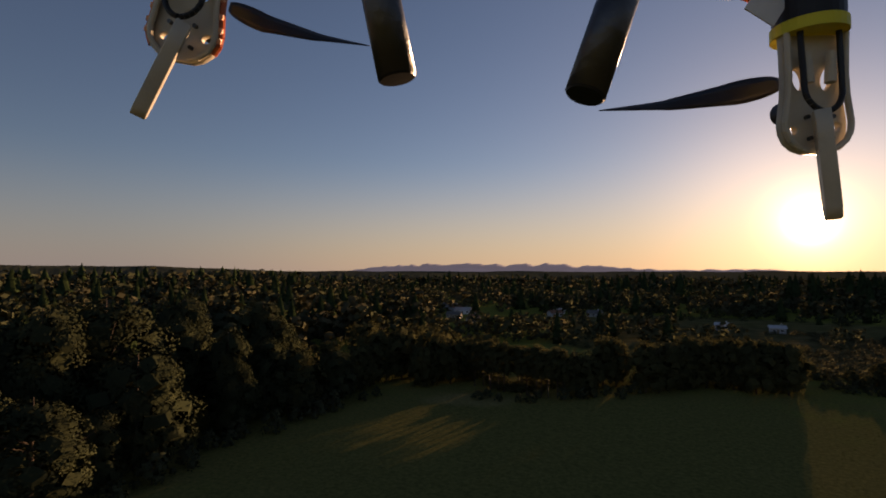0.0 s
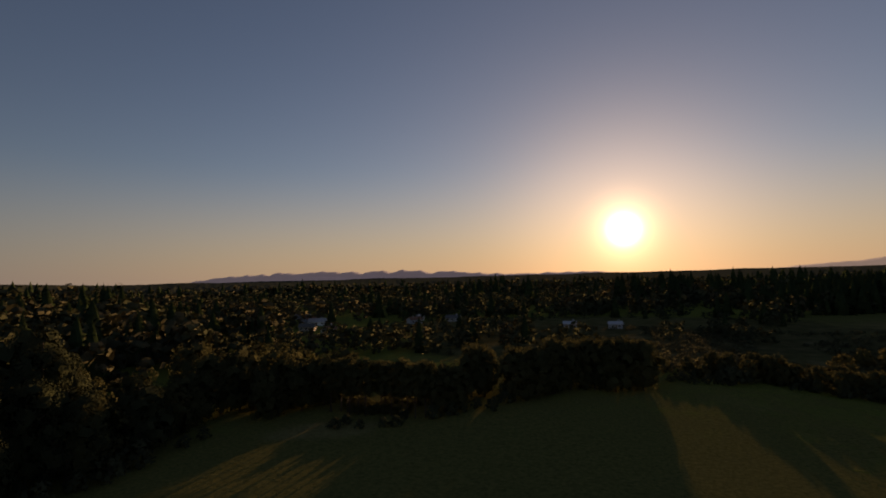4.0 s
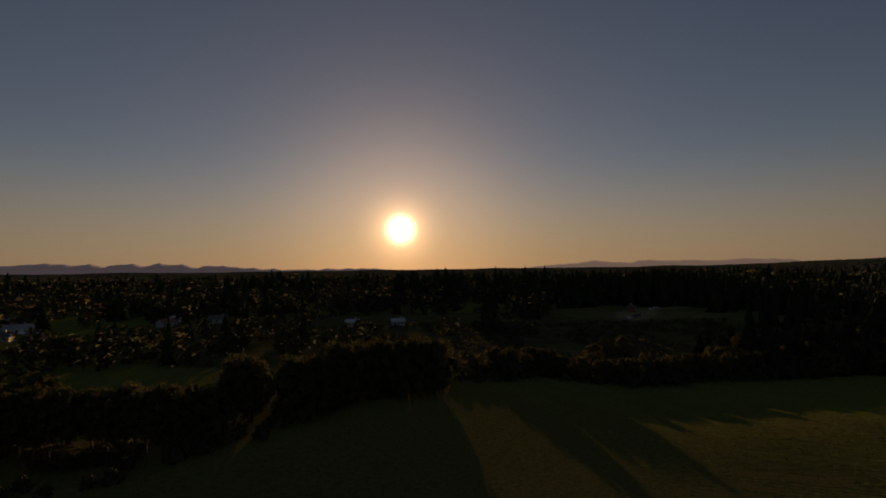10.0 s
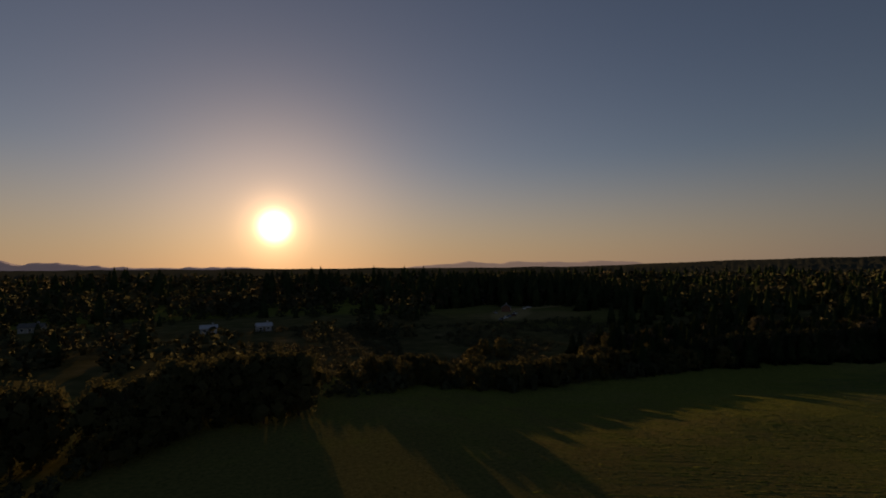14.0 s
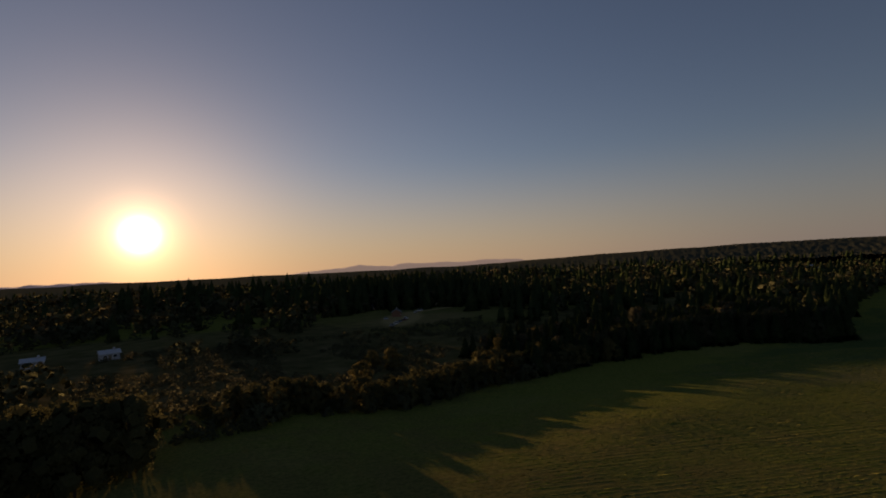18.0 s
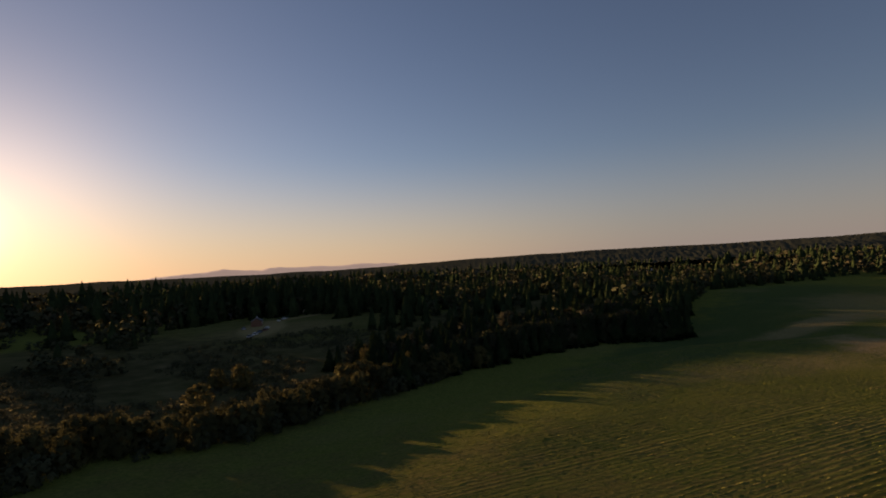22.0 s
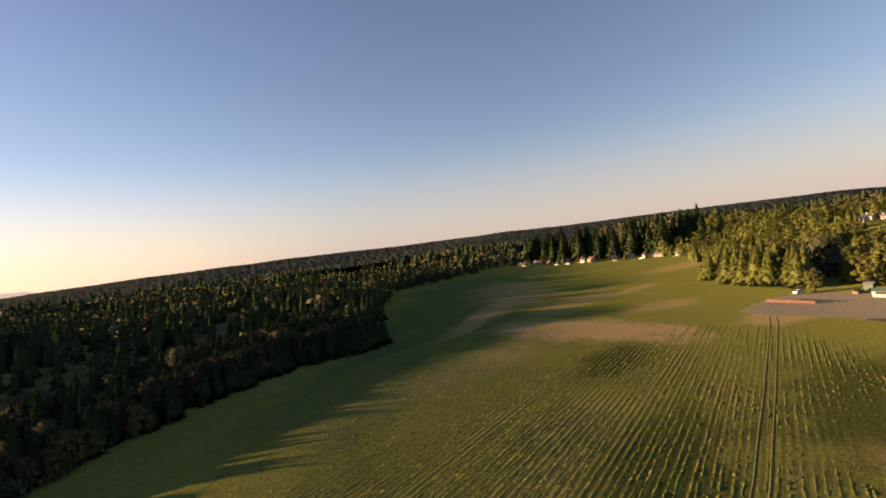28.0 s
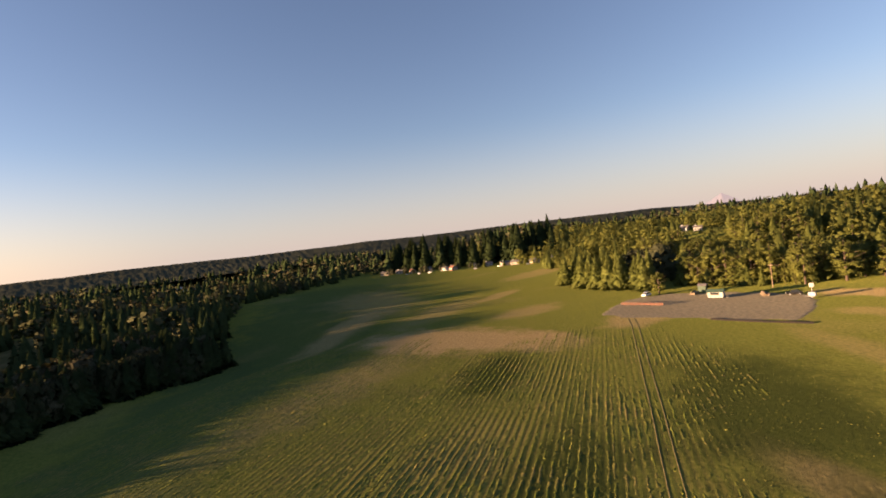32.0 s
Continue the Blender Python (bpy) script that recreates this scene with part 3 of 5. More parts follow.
def patch_at(x, y):
    for px, py, rx, ry, turn, soft, amount in PATCHES:
        a = radians(turn)
        u, v = (x - px) * math.cos(a) + (y - py) * math.sin(a), (y - py) * math.cos(a) - (x - px) * math.sin(a)
        if (u / rx) ** 2 + (v / ry) ** 2 < 1 + 0.8 * noise.noise(Vector((x * 0.1, y * 0.1, 0))):
            return amount
    return 0.0


def crop_material():
    """Leaf green broken by yellow blades and bits of bare earth."""
    m, n, l, b = material("crop_leaves", 0.95)
    pos = n.new("ShaderNodeNewGeometry").outputs["Position"]
    fine, mid = noise_tex(n, l, 3.2, 5, pos, 0.7), noise_tex(n, l, 0.14, 4, pos)
    leaf = ramp(n, l, fine.outputs[0], [(0.28, (0.056, 0.077, 0.017)), (0.5, (0.118, 0.144, 0.029)), (0.72, (0.198, 0.194, 0.044))])
    dry = ramp(n, l, fine.outputs[0], [(0.3, (0.11, 0.095, 0.035)), (0.7, (0.26, 0.205, 0.08))])
    c = mix_colour(n, l, maths(n, l, "MULTIPLY", maths(n, l, "SUBTRACT", mid.outputs[0], 0.42, True), 3.0, True), leaf.outputs[0], dry.outputs[0])
    l.new(c.outputs[2], b.inputs["Base Color"])
    b.inputs["Diffuse Roughness"].default_value, b.inputs["Specular IOR Level"].default_value = 0.7, 0.0
    bp = n.new("ShaderNodeBump")
    bp.inputs["Strength"].default_value, bp.inputs["Distance"].default_value = 0.9, 0.08
    l.new(fine.outputs[0], bp.inputs["Height"])
    l.new(bp.outputs[0], b.inputs["Normal"])
    return m


M_CROP = crop_material()
crop_rows()


def field_grass():
    """Short upright grass over the open field, joined."""
    rs = np.random.RandomState(9)
    vs = []
    for i in range(150000):
        x, y = rs.uniform(-84, 300), rs.uniform(-70, 172)
        if y > edge_y(x) - 2 or (x > 140 and y < -8 - 0.9 * (x - 230) * (x < 230)) or abs(abs(across_track(x, y)) - 0.85) < 0.3:
            continue
        thin = noise.noise(Vector((x * 0.03, y * 0.03, 2.5)))
        if rs.rand() < 0.25 + 0.5 * thin + 0.9 * patch_at(x, y):
            continue
        t = rs.uniform(0, 3.1416)
        s, h = rs.uniform(0.06, 0.16), rs.uniform(0.025, 0.075)
        a = np.array([math.cos(t) * s, math.sin(t) * s, 0])
        c = np.array([x, y, ground_z(x, y) - 0.02])
        w = np.array([rs.normal(0, 0.04), rs.normal(0, 0.04), h])
        vs.append([c - a, c + a, c + a * 0.7 + w * rs.uniform(0.5, 1.2), c - a * 0.8 + w])
    vs = np.array(vs)
    me = soup("field_grass", vs.reshape(-1, 3), np.arange(len(vs) * 4).reshape(-1, 4), [M_GRASS])
    tagged(new("field_grass", me), "short green and yellowing grass over the field", "grass", kind="stuff")


M_GRASS = leafy("field_blades", (0.062, 0.076, 0.016), (0.13, 0.132, 0.030), 0.05, (0.17, 0.15, 0.04))
field_grass()


def tyre_track(side):
    vs, fs = [], []
    for (x0, y0), (x1, y1) in zip(TRACK, TRACK[1:]):
        d = Vector((x1 - x0, y1 - y0))
        steps = int(d.length / 1.2)
        n = Vector((-d.y, d.x)).normalized()
        for i in range(steps):
            p = Vector((x0, y0)) + d * i / steps + n * (side * 0.85 + 0.12 * noise.noise(Vector((x0 + i, side, 0))))
            w = 0.075 + 0.05 * noise.noise(Vector((x0 + i * 0.7, side, 4)))
            for k, up in ((-1, -0.02), (-0.8, 0.0), (0, 0.002), (0.8, 0.0), (1, -0.02)):
                q = p + n * w * k
                vs.append((q.x, q.y, ground_z(q.x, q.y) + 0.025 + up))
    for i in range(len(vs) // 5 - 1):
        for k in range(4):
            fs.append((i * 5 + k, i * 5 + 5 + k, i * 5 + 6 + k, i * 5 + 1 + k))
    me = soup("tyre_track", np.array(vs), np.array(fs), [M_RUT])
    tagged(new("tyre_track", me), "dark tractor wheel track pressed through the crop", "track", kind="structure")


M_RUT = plain("pressed_soil", (0.155, 0.135, 0.056), 0.95, grain=1.2, amount=0.4, bump=0.7)
M_RUT.node_tree.nodes["Principled BSDF"].inputs["Diffuse Roughness"].default_value = 0.6
M_RUT.node_tree.nodes["Bump"].inputs["Distance"].default_value = 0.15
tyre_track(-1)
tyre_track(1)

# ---------------------------------------------------------------- trees that stand near the way
rng = random.Random(3)
# tall wood on the west side
for x, y, off in along([(-84, -60), (-87, 8), (-88, 45), (-86, 74)], 34, 45, rng):
    plant("tall_tree", x, y, rng.uniform(17, 23) if off < 15 else rng.uniform(20, 27), "west wood", 0.8)
for x, y, off in along([(-84, -60), (-87, 8), (-90, 60)], 7, 60, rng):
    plant("conifer", x - 25, y, rng.uniform(22, 28), "west wood")
for x, y, off in along([(-88, 66), (-92, 96), (-76, 118)], 26, 40, rng):
    plant("hedge_tree", x, y, rng.uniform(9, 16), "west wood")
for x, y, off in along([(-84, 20), (-86, 90)], 12, 4, rng):
    plant("shrub", x + 4, y, rng.uniform(2.5, 5), "wood edge shrubs")
for x, y, h in ((-80, 111, 12), (-78, 119, 12), (-83, 103, 12), (-77, 126, 13), (-84, 115, 14)):
    plant("hedge_tree", x, y, h, "west wood")
for x in np.arange(-73, -48, 1.9):
    plant("high_crowned_tree", x, 113 + rng.uniform(-2, 3), rng.uniform(12, 13.5), "hedge trees", 0.75, cap=False)
# broad trees standing forward of the west wood
for x, y, h, w in ((-75, 19, 16.5, 1.25), (-81, 14, 18, 1.1), (-79, 27, 12, 1.0), (-84, 34, 19, 1.0), (-92, 24, 27, 1.1), (-97, 34, 28, 1.1), (-88, 52, 15, 1.1), (-90, 66, 15, 1.2), (-90, 78, 13, 1.2)):
    plant("tall_tree", x, y, h, "west wood", w, cap=False)
for x, y, h in ((-76, 33, 5), (-78, 39, 4), (-82, 48, 3), (-73, 27, 3.5)):
    plant("shrub", x, y, h, "wood edge shrubs")
plant("hedge_tree", -66, 114, 12.5, "hedge trees", 1.35)
# hedge of full trees that ends at the field's tip
for x, y, off in along([(-74, 115), (-60, 108), (-34, 131), (-4, 152)], 34, 16, rng):
    plant("hedge_tree", x, y, rng.uniform(10.5, 14.5), "hedge trees")
for x, y, off in along([(-68, 99), (-54, 104), (-32, 126)], 12, 5, rng):
    plant("shrub", x, y, rng.uniform(2, 4), "wood edge shrubs")
for x, y, h in ((-5.5, 149, 13.5), (-11, 151, 14), (-12, 146, 12.5), (-17, 148, 14), (-23, 146, 13)):
    plant("hedge_tree", x, y, h, "hedge trees")
# low growth in the valley beyond the field
for x, y, off in along([(2, 158), (40, 166), (85, 172), (120, 174)], 90, 26, rng):
    plant("shrub", x, y, rng.uniform(2.5, 5.5), "valley shrubs")
for x, y, off in along([(8, 166), (60, 170), (120, 174)], 46, 14, rng):
    plant("hedge_tree", x, y, rng.uniform(6, 9), "valley trees")
SCRUB = []
for i in range(3600):
    x, y = rng.uniform(-20, 185), rng.uniform(174, 310)
    if noise.noise(Vector((x * 0.03, y * 0.03, 11))) + 0.25 * noise.noise(Vector((x * 0.1, y * 0.1, 3))) > -0.16:
        SCRUB.append((x, y, rng.uniform(0.9, 2.6) + 2.2 * rng.random() * (1 - smooth(178, 215, y))))
for x, y in ((140, 205), (146, 196), (136, 214), (150, 190), (71, 216), (66, 222)):
    plant("yellow_tree", x, y, rng.uniform(7, 9.5), "valley trees", 1.15)
plant("yellow_tree", 52.2, 198, 8.5, "valley trees", 1.2)
for x, y, off in along([(100, 178), (150, 172)], 12, 40, rng):
    plant("yellow_tree", x, y, rng.uniform(7, 10), "valley trees")
# dark conifer wood along the east part of the edge
for x, y, off in along([(100, 176), (128, 175), (158, 171), (192, 161), (216, 140), (226, 138)], 200, 42, rng):
    tall = 10 + 9 * smooth(110, 225, x)
    plant("conifer", x, y, tall * rng.uniform(0.75, 1.35), "east wood", 1.3)
for x, y, off in along([(110, 176), (158, 171), (192, 161), (216, 140), (226, 138)], 16, 45, rng):
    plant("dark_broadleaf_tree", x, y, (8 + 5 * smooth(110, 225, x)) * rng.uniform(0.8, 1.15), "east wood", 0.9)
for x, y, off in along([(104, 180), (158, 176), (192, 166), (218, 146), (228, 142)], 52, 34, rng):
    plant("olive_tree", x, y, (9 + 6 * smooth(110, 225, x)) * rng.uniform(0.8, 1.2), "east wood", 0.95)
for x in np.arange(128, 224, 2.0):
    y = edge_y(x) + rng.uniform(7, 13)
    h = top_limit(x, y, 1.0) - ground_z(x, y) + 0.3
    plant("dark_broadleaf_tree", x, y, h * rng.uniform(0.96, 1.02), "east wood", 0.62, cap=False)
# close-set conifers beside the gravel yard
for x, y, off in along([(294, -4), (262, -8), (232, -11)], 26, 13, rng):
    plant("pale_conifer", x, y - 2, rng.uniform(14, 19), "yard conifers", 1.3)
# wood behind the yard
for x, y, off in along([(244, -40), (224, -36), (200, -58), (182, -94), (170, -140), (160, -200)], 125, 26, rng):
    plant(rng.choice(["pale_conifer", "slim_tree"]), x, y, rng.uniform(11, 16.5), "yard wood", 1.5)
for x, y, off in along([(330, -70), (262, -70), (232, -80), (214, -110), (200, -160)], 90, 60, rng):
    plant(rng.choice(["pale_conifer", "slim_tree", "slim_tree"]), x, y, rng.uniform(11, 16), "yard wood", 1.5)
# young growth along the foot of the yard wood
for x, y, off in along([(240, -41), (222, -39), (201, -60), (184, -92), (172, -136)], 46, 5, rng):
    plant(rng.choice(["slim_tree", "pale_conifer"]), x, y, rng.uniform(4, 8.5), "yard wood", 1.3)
# tall row behind the far houses
for x, y, off in along([(604, 90), (540, 0), (500, -80)], 46, 40, rng):
    plant("conifer", x + 12, y, rng.uniform(27, 41), "far tall trees", 1.15)



# ---------------------------------------------------------------- far woods
def low_conifer(seed):
    rs = np.random.RandomState(seed)
    v, f = [], []
    for t in range(6):
        z0, z1 = t * 0.15, t * 0.15 + 0.30
        r = 0.25 * (1 - t * 0.145)
        k = len(v)
        for a in range(7):
            ang = a / 7 * 6.283 + rs.uniform(-0.3, 0.3)
            rr = r * rs.uniform(0.6, 1.25)
            v.append((math.cos(ang) * rr, math.sin(ang) * rr, z0 + rs.uniform(-0.02, 0.04)))
        v.append((rs.normal(0, 0.008), rs.normal(0, 0.008), min(1.0, z1)))
        f += [(k + a, k + (a + 1) % 7, k + 7) for a in range(7)]
    v = np.array(v)
    return v, np.array(f), unit(unit(v * np.array([1, 1, 0])) + np.array([0, 0, 0.5]))


def two(q):
    """A crown's leaves as three-cornered faces."""
    q, normals = turned_out(q, 0.92)
    i = np.arange(len(q))[:, None] * 4
    return q.reshape(-1, 3), np.concatenate([i + np.array([[0, 1, 2]]), i + np.array([[0, 2, 3]])]), normals


FINE_B = [two(broad_crown(400 + s, 1.0, 0.30, 17, 8, 0.045, 1)) for s in range(4)]
LOW_C = [low_conifer(s) for s in range(6)]
LOW_B = [two(broad_crown(100 + s, 1.0, 0.42, 6, 2, 0.11, 1)) for s in range(6)]
MID_C = [two(conifer_crown(200 + s, 1.0, 0.19 + 0.02 * s, 0.03, 14, 6)) for s in range(5)]
MID_B = [two(broad_crown(300 + s, 1.0, 0.42, 13, 6, 0.07, 1)) for s in range(5)]


def far_wood(name, places, label, mat, low, least=9.0):
    rs = np.random.RandomState(len(places))
    vs, fs, ns, k = [], [], [], 0
    for x, y, h in places:
        v, f, nv = low[rs.randint(len(low))]
        a = rs.uniform(0, 6.283)
        c, s = math.cos(a), math.sin(a)
        w = max(h, min(least, 1.4 * h)) * rs.uniform(0.9, 1.5)
        p = np.stack([(v[:, 0] * c - v[:, 1] * s) * w + x, (v[:, 0] * s + v[:, 1] * c) * w + y, v[:, 2] * h + ground_z(x, y) - 0.3], 1)
        vs.append(p)
        ns.append(np.stack([nv[:, 0] * c - nv[:, 1] * s, nv[:, 0] * s + nv[:, 1] * c, nv[:, 2]], 1))
        fs.append(f + k)
        k += len(v)
    me = soup(name, np.concatenate(vs), np.concatenate(fs), [mat], np.concatenate(ns))
    tagged(new(name, me), label, "woods", kind="stuff")


# open ground among the woods: x, y, half-widths
CLEAR = [(-28, 288, 36, 24), (150, 340, 62, 58), (112, 262, 62, 80), (40, 215, 60, 40), (-30, 262, 40, 26), (-10, 330, 60, 30), (-150, 300, 60, 26), (-170, 250, 30, 20), (-230, 340, 60, 26),
         (860, 400, 60, 24), (412, -152, 40, 22), (392, -132, 30, 18), (60, 420, 60, 22), (-330, 320, 70, 22), (40, 230, 40, 30), (330, 380, 60, 20)]


def is_clear(x, y):
    return any(((x - a) / c) ** 2 + ((y - b) / d) ** 2 < 1 for a, b, c, d in CLEAR)


def in_field(x, y):
    return (-84 < x < 620 and y < edge_y(x) + 30 and y > -30) or (x < 200 and -84 < x and y < 160) or (200 <= x < 320 and -60 < y < 0)


far_c, far_b, far_o, far_p, far_l = [], [], [], [], []
for x, y, off in along([(222, 140), (245, 148), (330, 170), (430, 190), (520, 150), (560, 130)], 170, 50, rng):
    h = min(rng.uniform(11, 20), max(3.0, top_limit(x, y, rng.choice((0.8, 0.95, 1.0, 1.1))) - ground_z(x, y) + 1.8))
    (far_c if rng.random() < 0.8 else far_b).append((x, y, h))
fr = random.Random(11)
for i in range(12500):
    az = radians(fr.uniform(-98, 158))
    r = 170 + 1050 * fr.random() ** 0.8
    x, y = 20 + r * math.sin(az), 40 + r * math.cos(az)
    if in_field(x, y) or is_clear(x, y):
        continue
    n0 = noise.noise(Vector((x * 0.008, y * 0.008, 0.5)))
    n1 = noise.noise(Vector((x * 0.006, y * 0.006, 7.5)))
    h = fr.uniform(9, 17) * (1 + 0.4 * n1) * (1 + 0.5 * smooth(300, 900, r))
    if math.degrees(az) > 95:
        h *= 1.05
    if y > edge_y(x) - 12:
        h = max(3.0, min(h, (top_limit(x, y, fr.choice((0.8, 0.9, 1.0, 1.02, 1.05))) - ground_z(x, y) + 1.0) / 1.2))
    h = min(h, hill_view(x, y))
    deg = math.degrees(az)
    if 60 < deg < 74 and r < 900:
        h = min(h, 27 - 0.017 * r)
    if -47 < deg < 8 and r < 330:
        h = min(h, 24 - 0.058 * r)
    if deg < -56:
        h *= 1.25
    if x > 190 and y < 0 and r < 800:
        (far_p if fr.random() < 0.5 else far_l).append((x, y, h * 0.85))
    else:
        spiky = 0.85 if 90 < x < 360 and y < 330 else 0.12 + 0.10 * (n0 > 0.25) if deg < 10 else 0.36 + 0.5 * n0
        if fr.random() < spiky:
            far_c.append((x, y, h * 1.2))
        else:
            low = fr.choice((0.55, 0.75, 0.9, 1.0, 1.1))
            (far_o if fr.random() < 0.36 + 0.5 * n1 and not 90 < x < 400 else far_b).append((x, y, h * low))
for i in range(900):
    x, y = fr.uniform(215, 520), fr.uniform(-420, -60)
    if not is_clear(x, y) and not in_field(x, y):
        (far_p if fr.random() < 0.45 else far_l).append((x, y, min(fr.uniform(8, 14), hill_view(x, y))))
# stands of tall conifers that break the skyline
for az, dist, count, spread in ((1.5, 531, 16, 26), (6, 560, 10, 30), (12, 600, 5, 30), (19.5, 560, 6, 14), (27.5, 440, 60, 24), (21, 430, 50, 26), (36, 400, 16, 20),
                                (31.8, 420, 7, 10), (58, 500, 12, 50), (-58, 420, 6, 12), (-75, 420, 7, 40), (-66, 480, 8, 60), (88, 620, 10, 40), (-20, 640, 8, 60)):
    for j in range(count):
        x = math.sin(radians(az)) * dist + fr.gauss(0, spread) - 8
        y = math.cos(radians(az)) * dist + fr.gauss(0, spread) + 30
        far_c.append((x, y, min(fr.uniform(26, 36), top_limit(x, y, 0.92) - ground_z(x, y))))
far_wood("meadow_scrub", SCRUB, "brown-green brush over the meadow beyond the field", M_BRUSH, [two(broad_crown(500 + s, 1.0, 0.5, 6, 5, 0.11, 1)) for s in range(5)], 2.4)
far_wood("bright_leafy_woods", far_l, "leafy trees with low sunlight tinted into their pale green", M_SUNTINT_LEAF, FINE_B)
far_wood("bright_conifer_woods", far_p, "conifers with low sunlight tinted into their bright green", M_SUNTINT_CONIFER, MID_C)
near = lambda p: math.hypot(p[0] - 20, p[1] - 40) < 560
far_wood("nearer_conifer_woods", [p for p in far_c if near(p)], "dark conifers standing among houses and clearings", M_CONIFER, MID_C)
far_wood("nearer_broadleaf_woods", [p for p in far_b if near(p)], "leafy trees standing among houses and clearings", M_BROAD, MID_B)
far_wood("nearer_olive_woods", [p for p in far_o if near(p)], "dull olive leafy trees among houses and clearings", M_OLIVE, MID_B)
far_c, far_b, far_o = [p for p in far_c if not near(p)], [p for p in far_b if not near(p)], [p for p in far_o if not near(p)]
far_wood("conifer_woods", far_c, "dark conifer woods reaching back to the skyline", M_CONIFER, LOW_C)
far_wood("broadleaf_woods", far_b, "mixed leafy woods between houses and clearings", M_BROAD, LOW_B)
far_wood("olive_woods", far_o, "dull olive leafy woods between houses and clearings", M_OLIVE, LOW_B)


def canopy():
    """The unbroken tree cover towards the horizon."""
    rs = np.random.RandomState(2)
    radii = [1000 * (4.6 ** (i / 34)) for i in range(35)]
    az = np.radians(np.arange(-105, 165, 0.16))
    v = []
    for r in radii:
        for a in az:
            x, y = r * math.sin(a), r * math.cos(a)
            z = 14 + (r - 1000) / 3600 * 26 + 9 * noise.noise(Vector((x * 0.002, y * 0.002, 2))) + rs.uniform(-1.2, 1.8)
            z += 12 * max(0.0, noise.noise(Vector((a * 9, 0, 5)))) * smooth(2500, 4000, r)
            d = math.degrees(a)
            z += (52 * smooth(28, 58, d) * (1 - smooth(112, 135, d)) + 34 * (1 - smooth(-68, -52, d))) * smooth(1400, 4300, r)
            v.append((x + rs.uniform(-0.8, 0.8), y + rs.uniform(-0.8, 0.8), z))
    n = len(az)
    i = np.arange((len(radii) - 1) * n).reshape(-1, n)[:, :-1].ravel()
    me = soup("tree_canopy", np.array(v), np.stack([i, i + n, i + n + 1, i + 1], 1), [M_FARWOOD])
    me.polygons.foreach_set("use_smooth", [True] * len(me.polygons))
    tagged(new("tree_canopy", me), "unbroken dark tree cover greyed with haze towards the horizon", "woods", kind="stuff")


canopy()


# ---------------------------------------------------------------- hills on the horizon
def ridge(name, label, dist, a0, a1, shape, mat):
    v, f = [], []
    steps = 260
    for i in range(steps + 1):
        a = radians(a0 + (a1 - a0) * i / steps)
        up = max(0.0, shape(math.degrees(a)))
        for d, k in ((dist - 260, 0.0), (dist - 90, 0.72), (dist, 1.0), (dist + 120, 0.0)):
            v.append((d * math.sin(a), d * math.cos(a), 20 + k * up * dist * math.pi / 180))
    for i in range(steps):
        for j in range(3):
            k = i * 4 + j
            f.append((k, k + 4, k + 5, k + 1))
    me = soup(name, np.array(v), np.array(f), [mat])
    me.polygons.foreach_set("use_smooth", [True] * len(me.polygons))
    tagged(new(name, me), label, "hills", kind="structure")


def west_hills(a):
    s = noise.noise(Vector((a * 0.35, 0, 1))) * 0.24 + noise.noise(Vector((a * 0.9, 0, 4))) * 0.16 + noise.noise(Vector((a * 2.6, 0, 6))) * 0.05
    return (1.05 + 1.4 * s) * smooth(-52, -40, a) * (1 - 0.55 * smooth(-24, -12, a)) * (1 - smooth(-4, 2, a)) + 0.3 * math.exp(-((a + 33) / 1.2) ** 2)


def north_range(a):
    return (0.85 + noise.noise(Vector((a * 0.35, 0, 9))) * 0.35 + noise.noise(Vector((a * 1.1, 0, 2))) * 0.1) * smooth(8, 22, a) * (1 - smooth(36, 48, a))


def snow_peak(a):
    d = abs(a - 124.6)
    return max(0, 1.55 - d * 0.62 + 0.12 * noise.noise(Vector((a * 2, 0, 3))))


def haze_glow(mat, colour, strength):
    """Emission standing for light scattered in air before what lies very far off."""
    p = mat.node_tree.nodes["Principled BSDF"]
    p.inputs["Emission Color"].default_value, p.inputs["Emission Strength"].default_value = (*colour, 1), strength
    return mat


# Haze is painted: a bluish hill colour, and emission on all three.
M_HILL = plain("haze_tinted_hills", (0.17, 0.18, 0.23), 1.0, grain=0.004, amount=0.2, bump=0)
M_RANGE = plain("haze_tinted_far_range", (0.15, 0.14, 0.14), 1.0, grain=0.004, amount=0.1, bump=0)
M_SNOW = plain("haze_tinted_snow", (0.05, 0.048, 0.055), 1.0, grain=0.01, amount=0.1, bump=0)
haze_glow(M_HILL, (0.80, 0.76, 0.84), 0.058)
haze_glow(M_RANGE, (1.0, 0.86, 0.72), 0.14)
haze_glow(M_SNOW, (0.96, 0.90, 0.88), 0.122)
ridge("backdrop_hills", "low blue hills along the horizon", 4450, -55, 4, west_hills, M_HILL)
ridge("backdrop_range", "faint far mountain range, haze put into its colour", 4560, 6, 50, north_range, M_RANGE)
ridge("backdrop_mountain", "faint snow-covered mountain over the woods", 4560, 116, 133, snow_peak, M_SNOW)


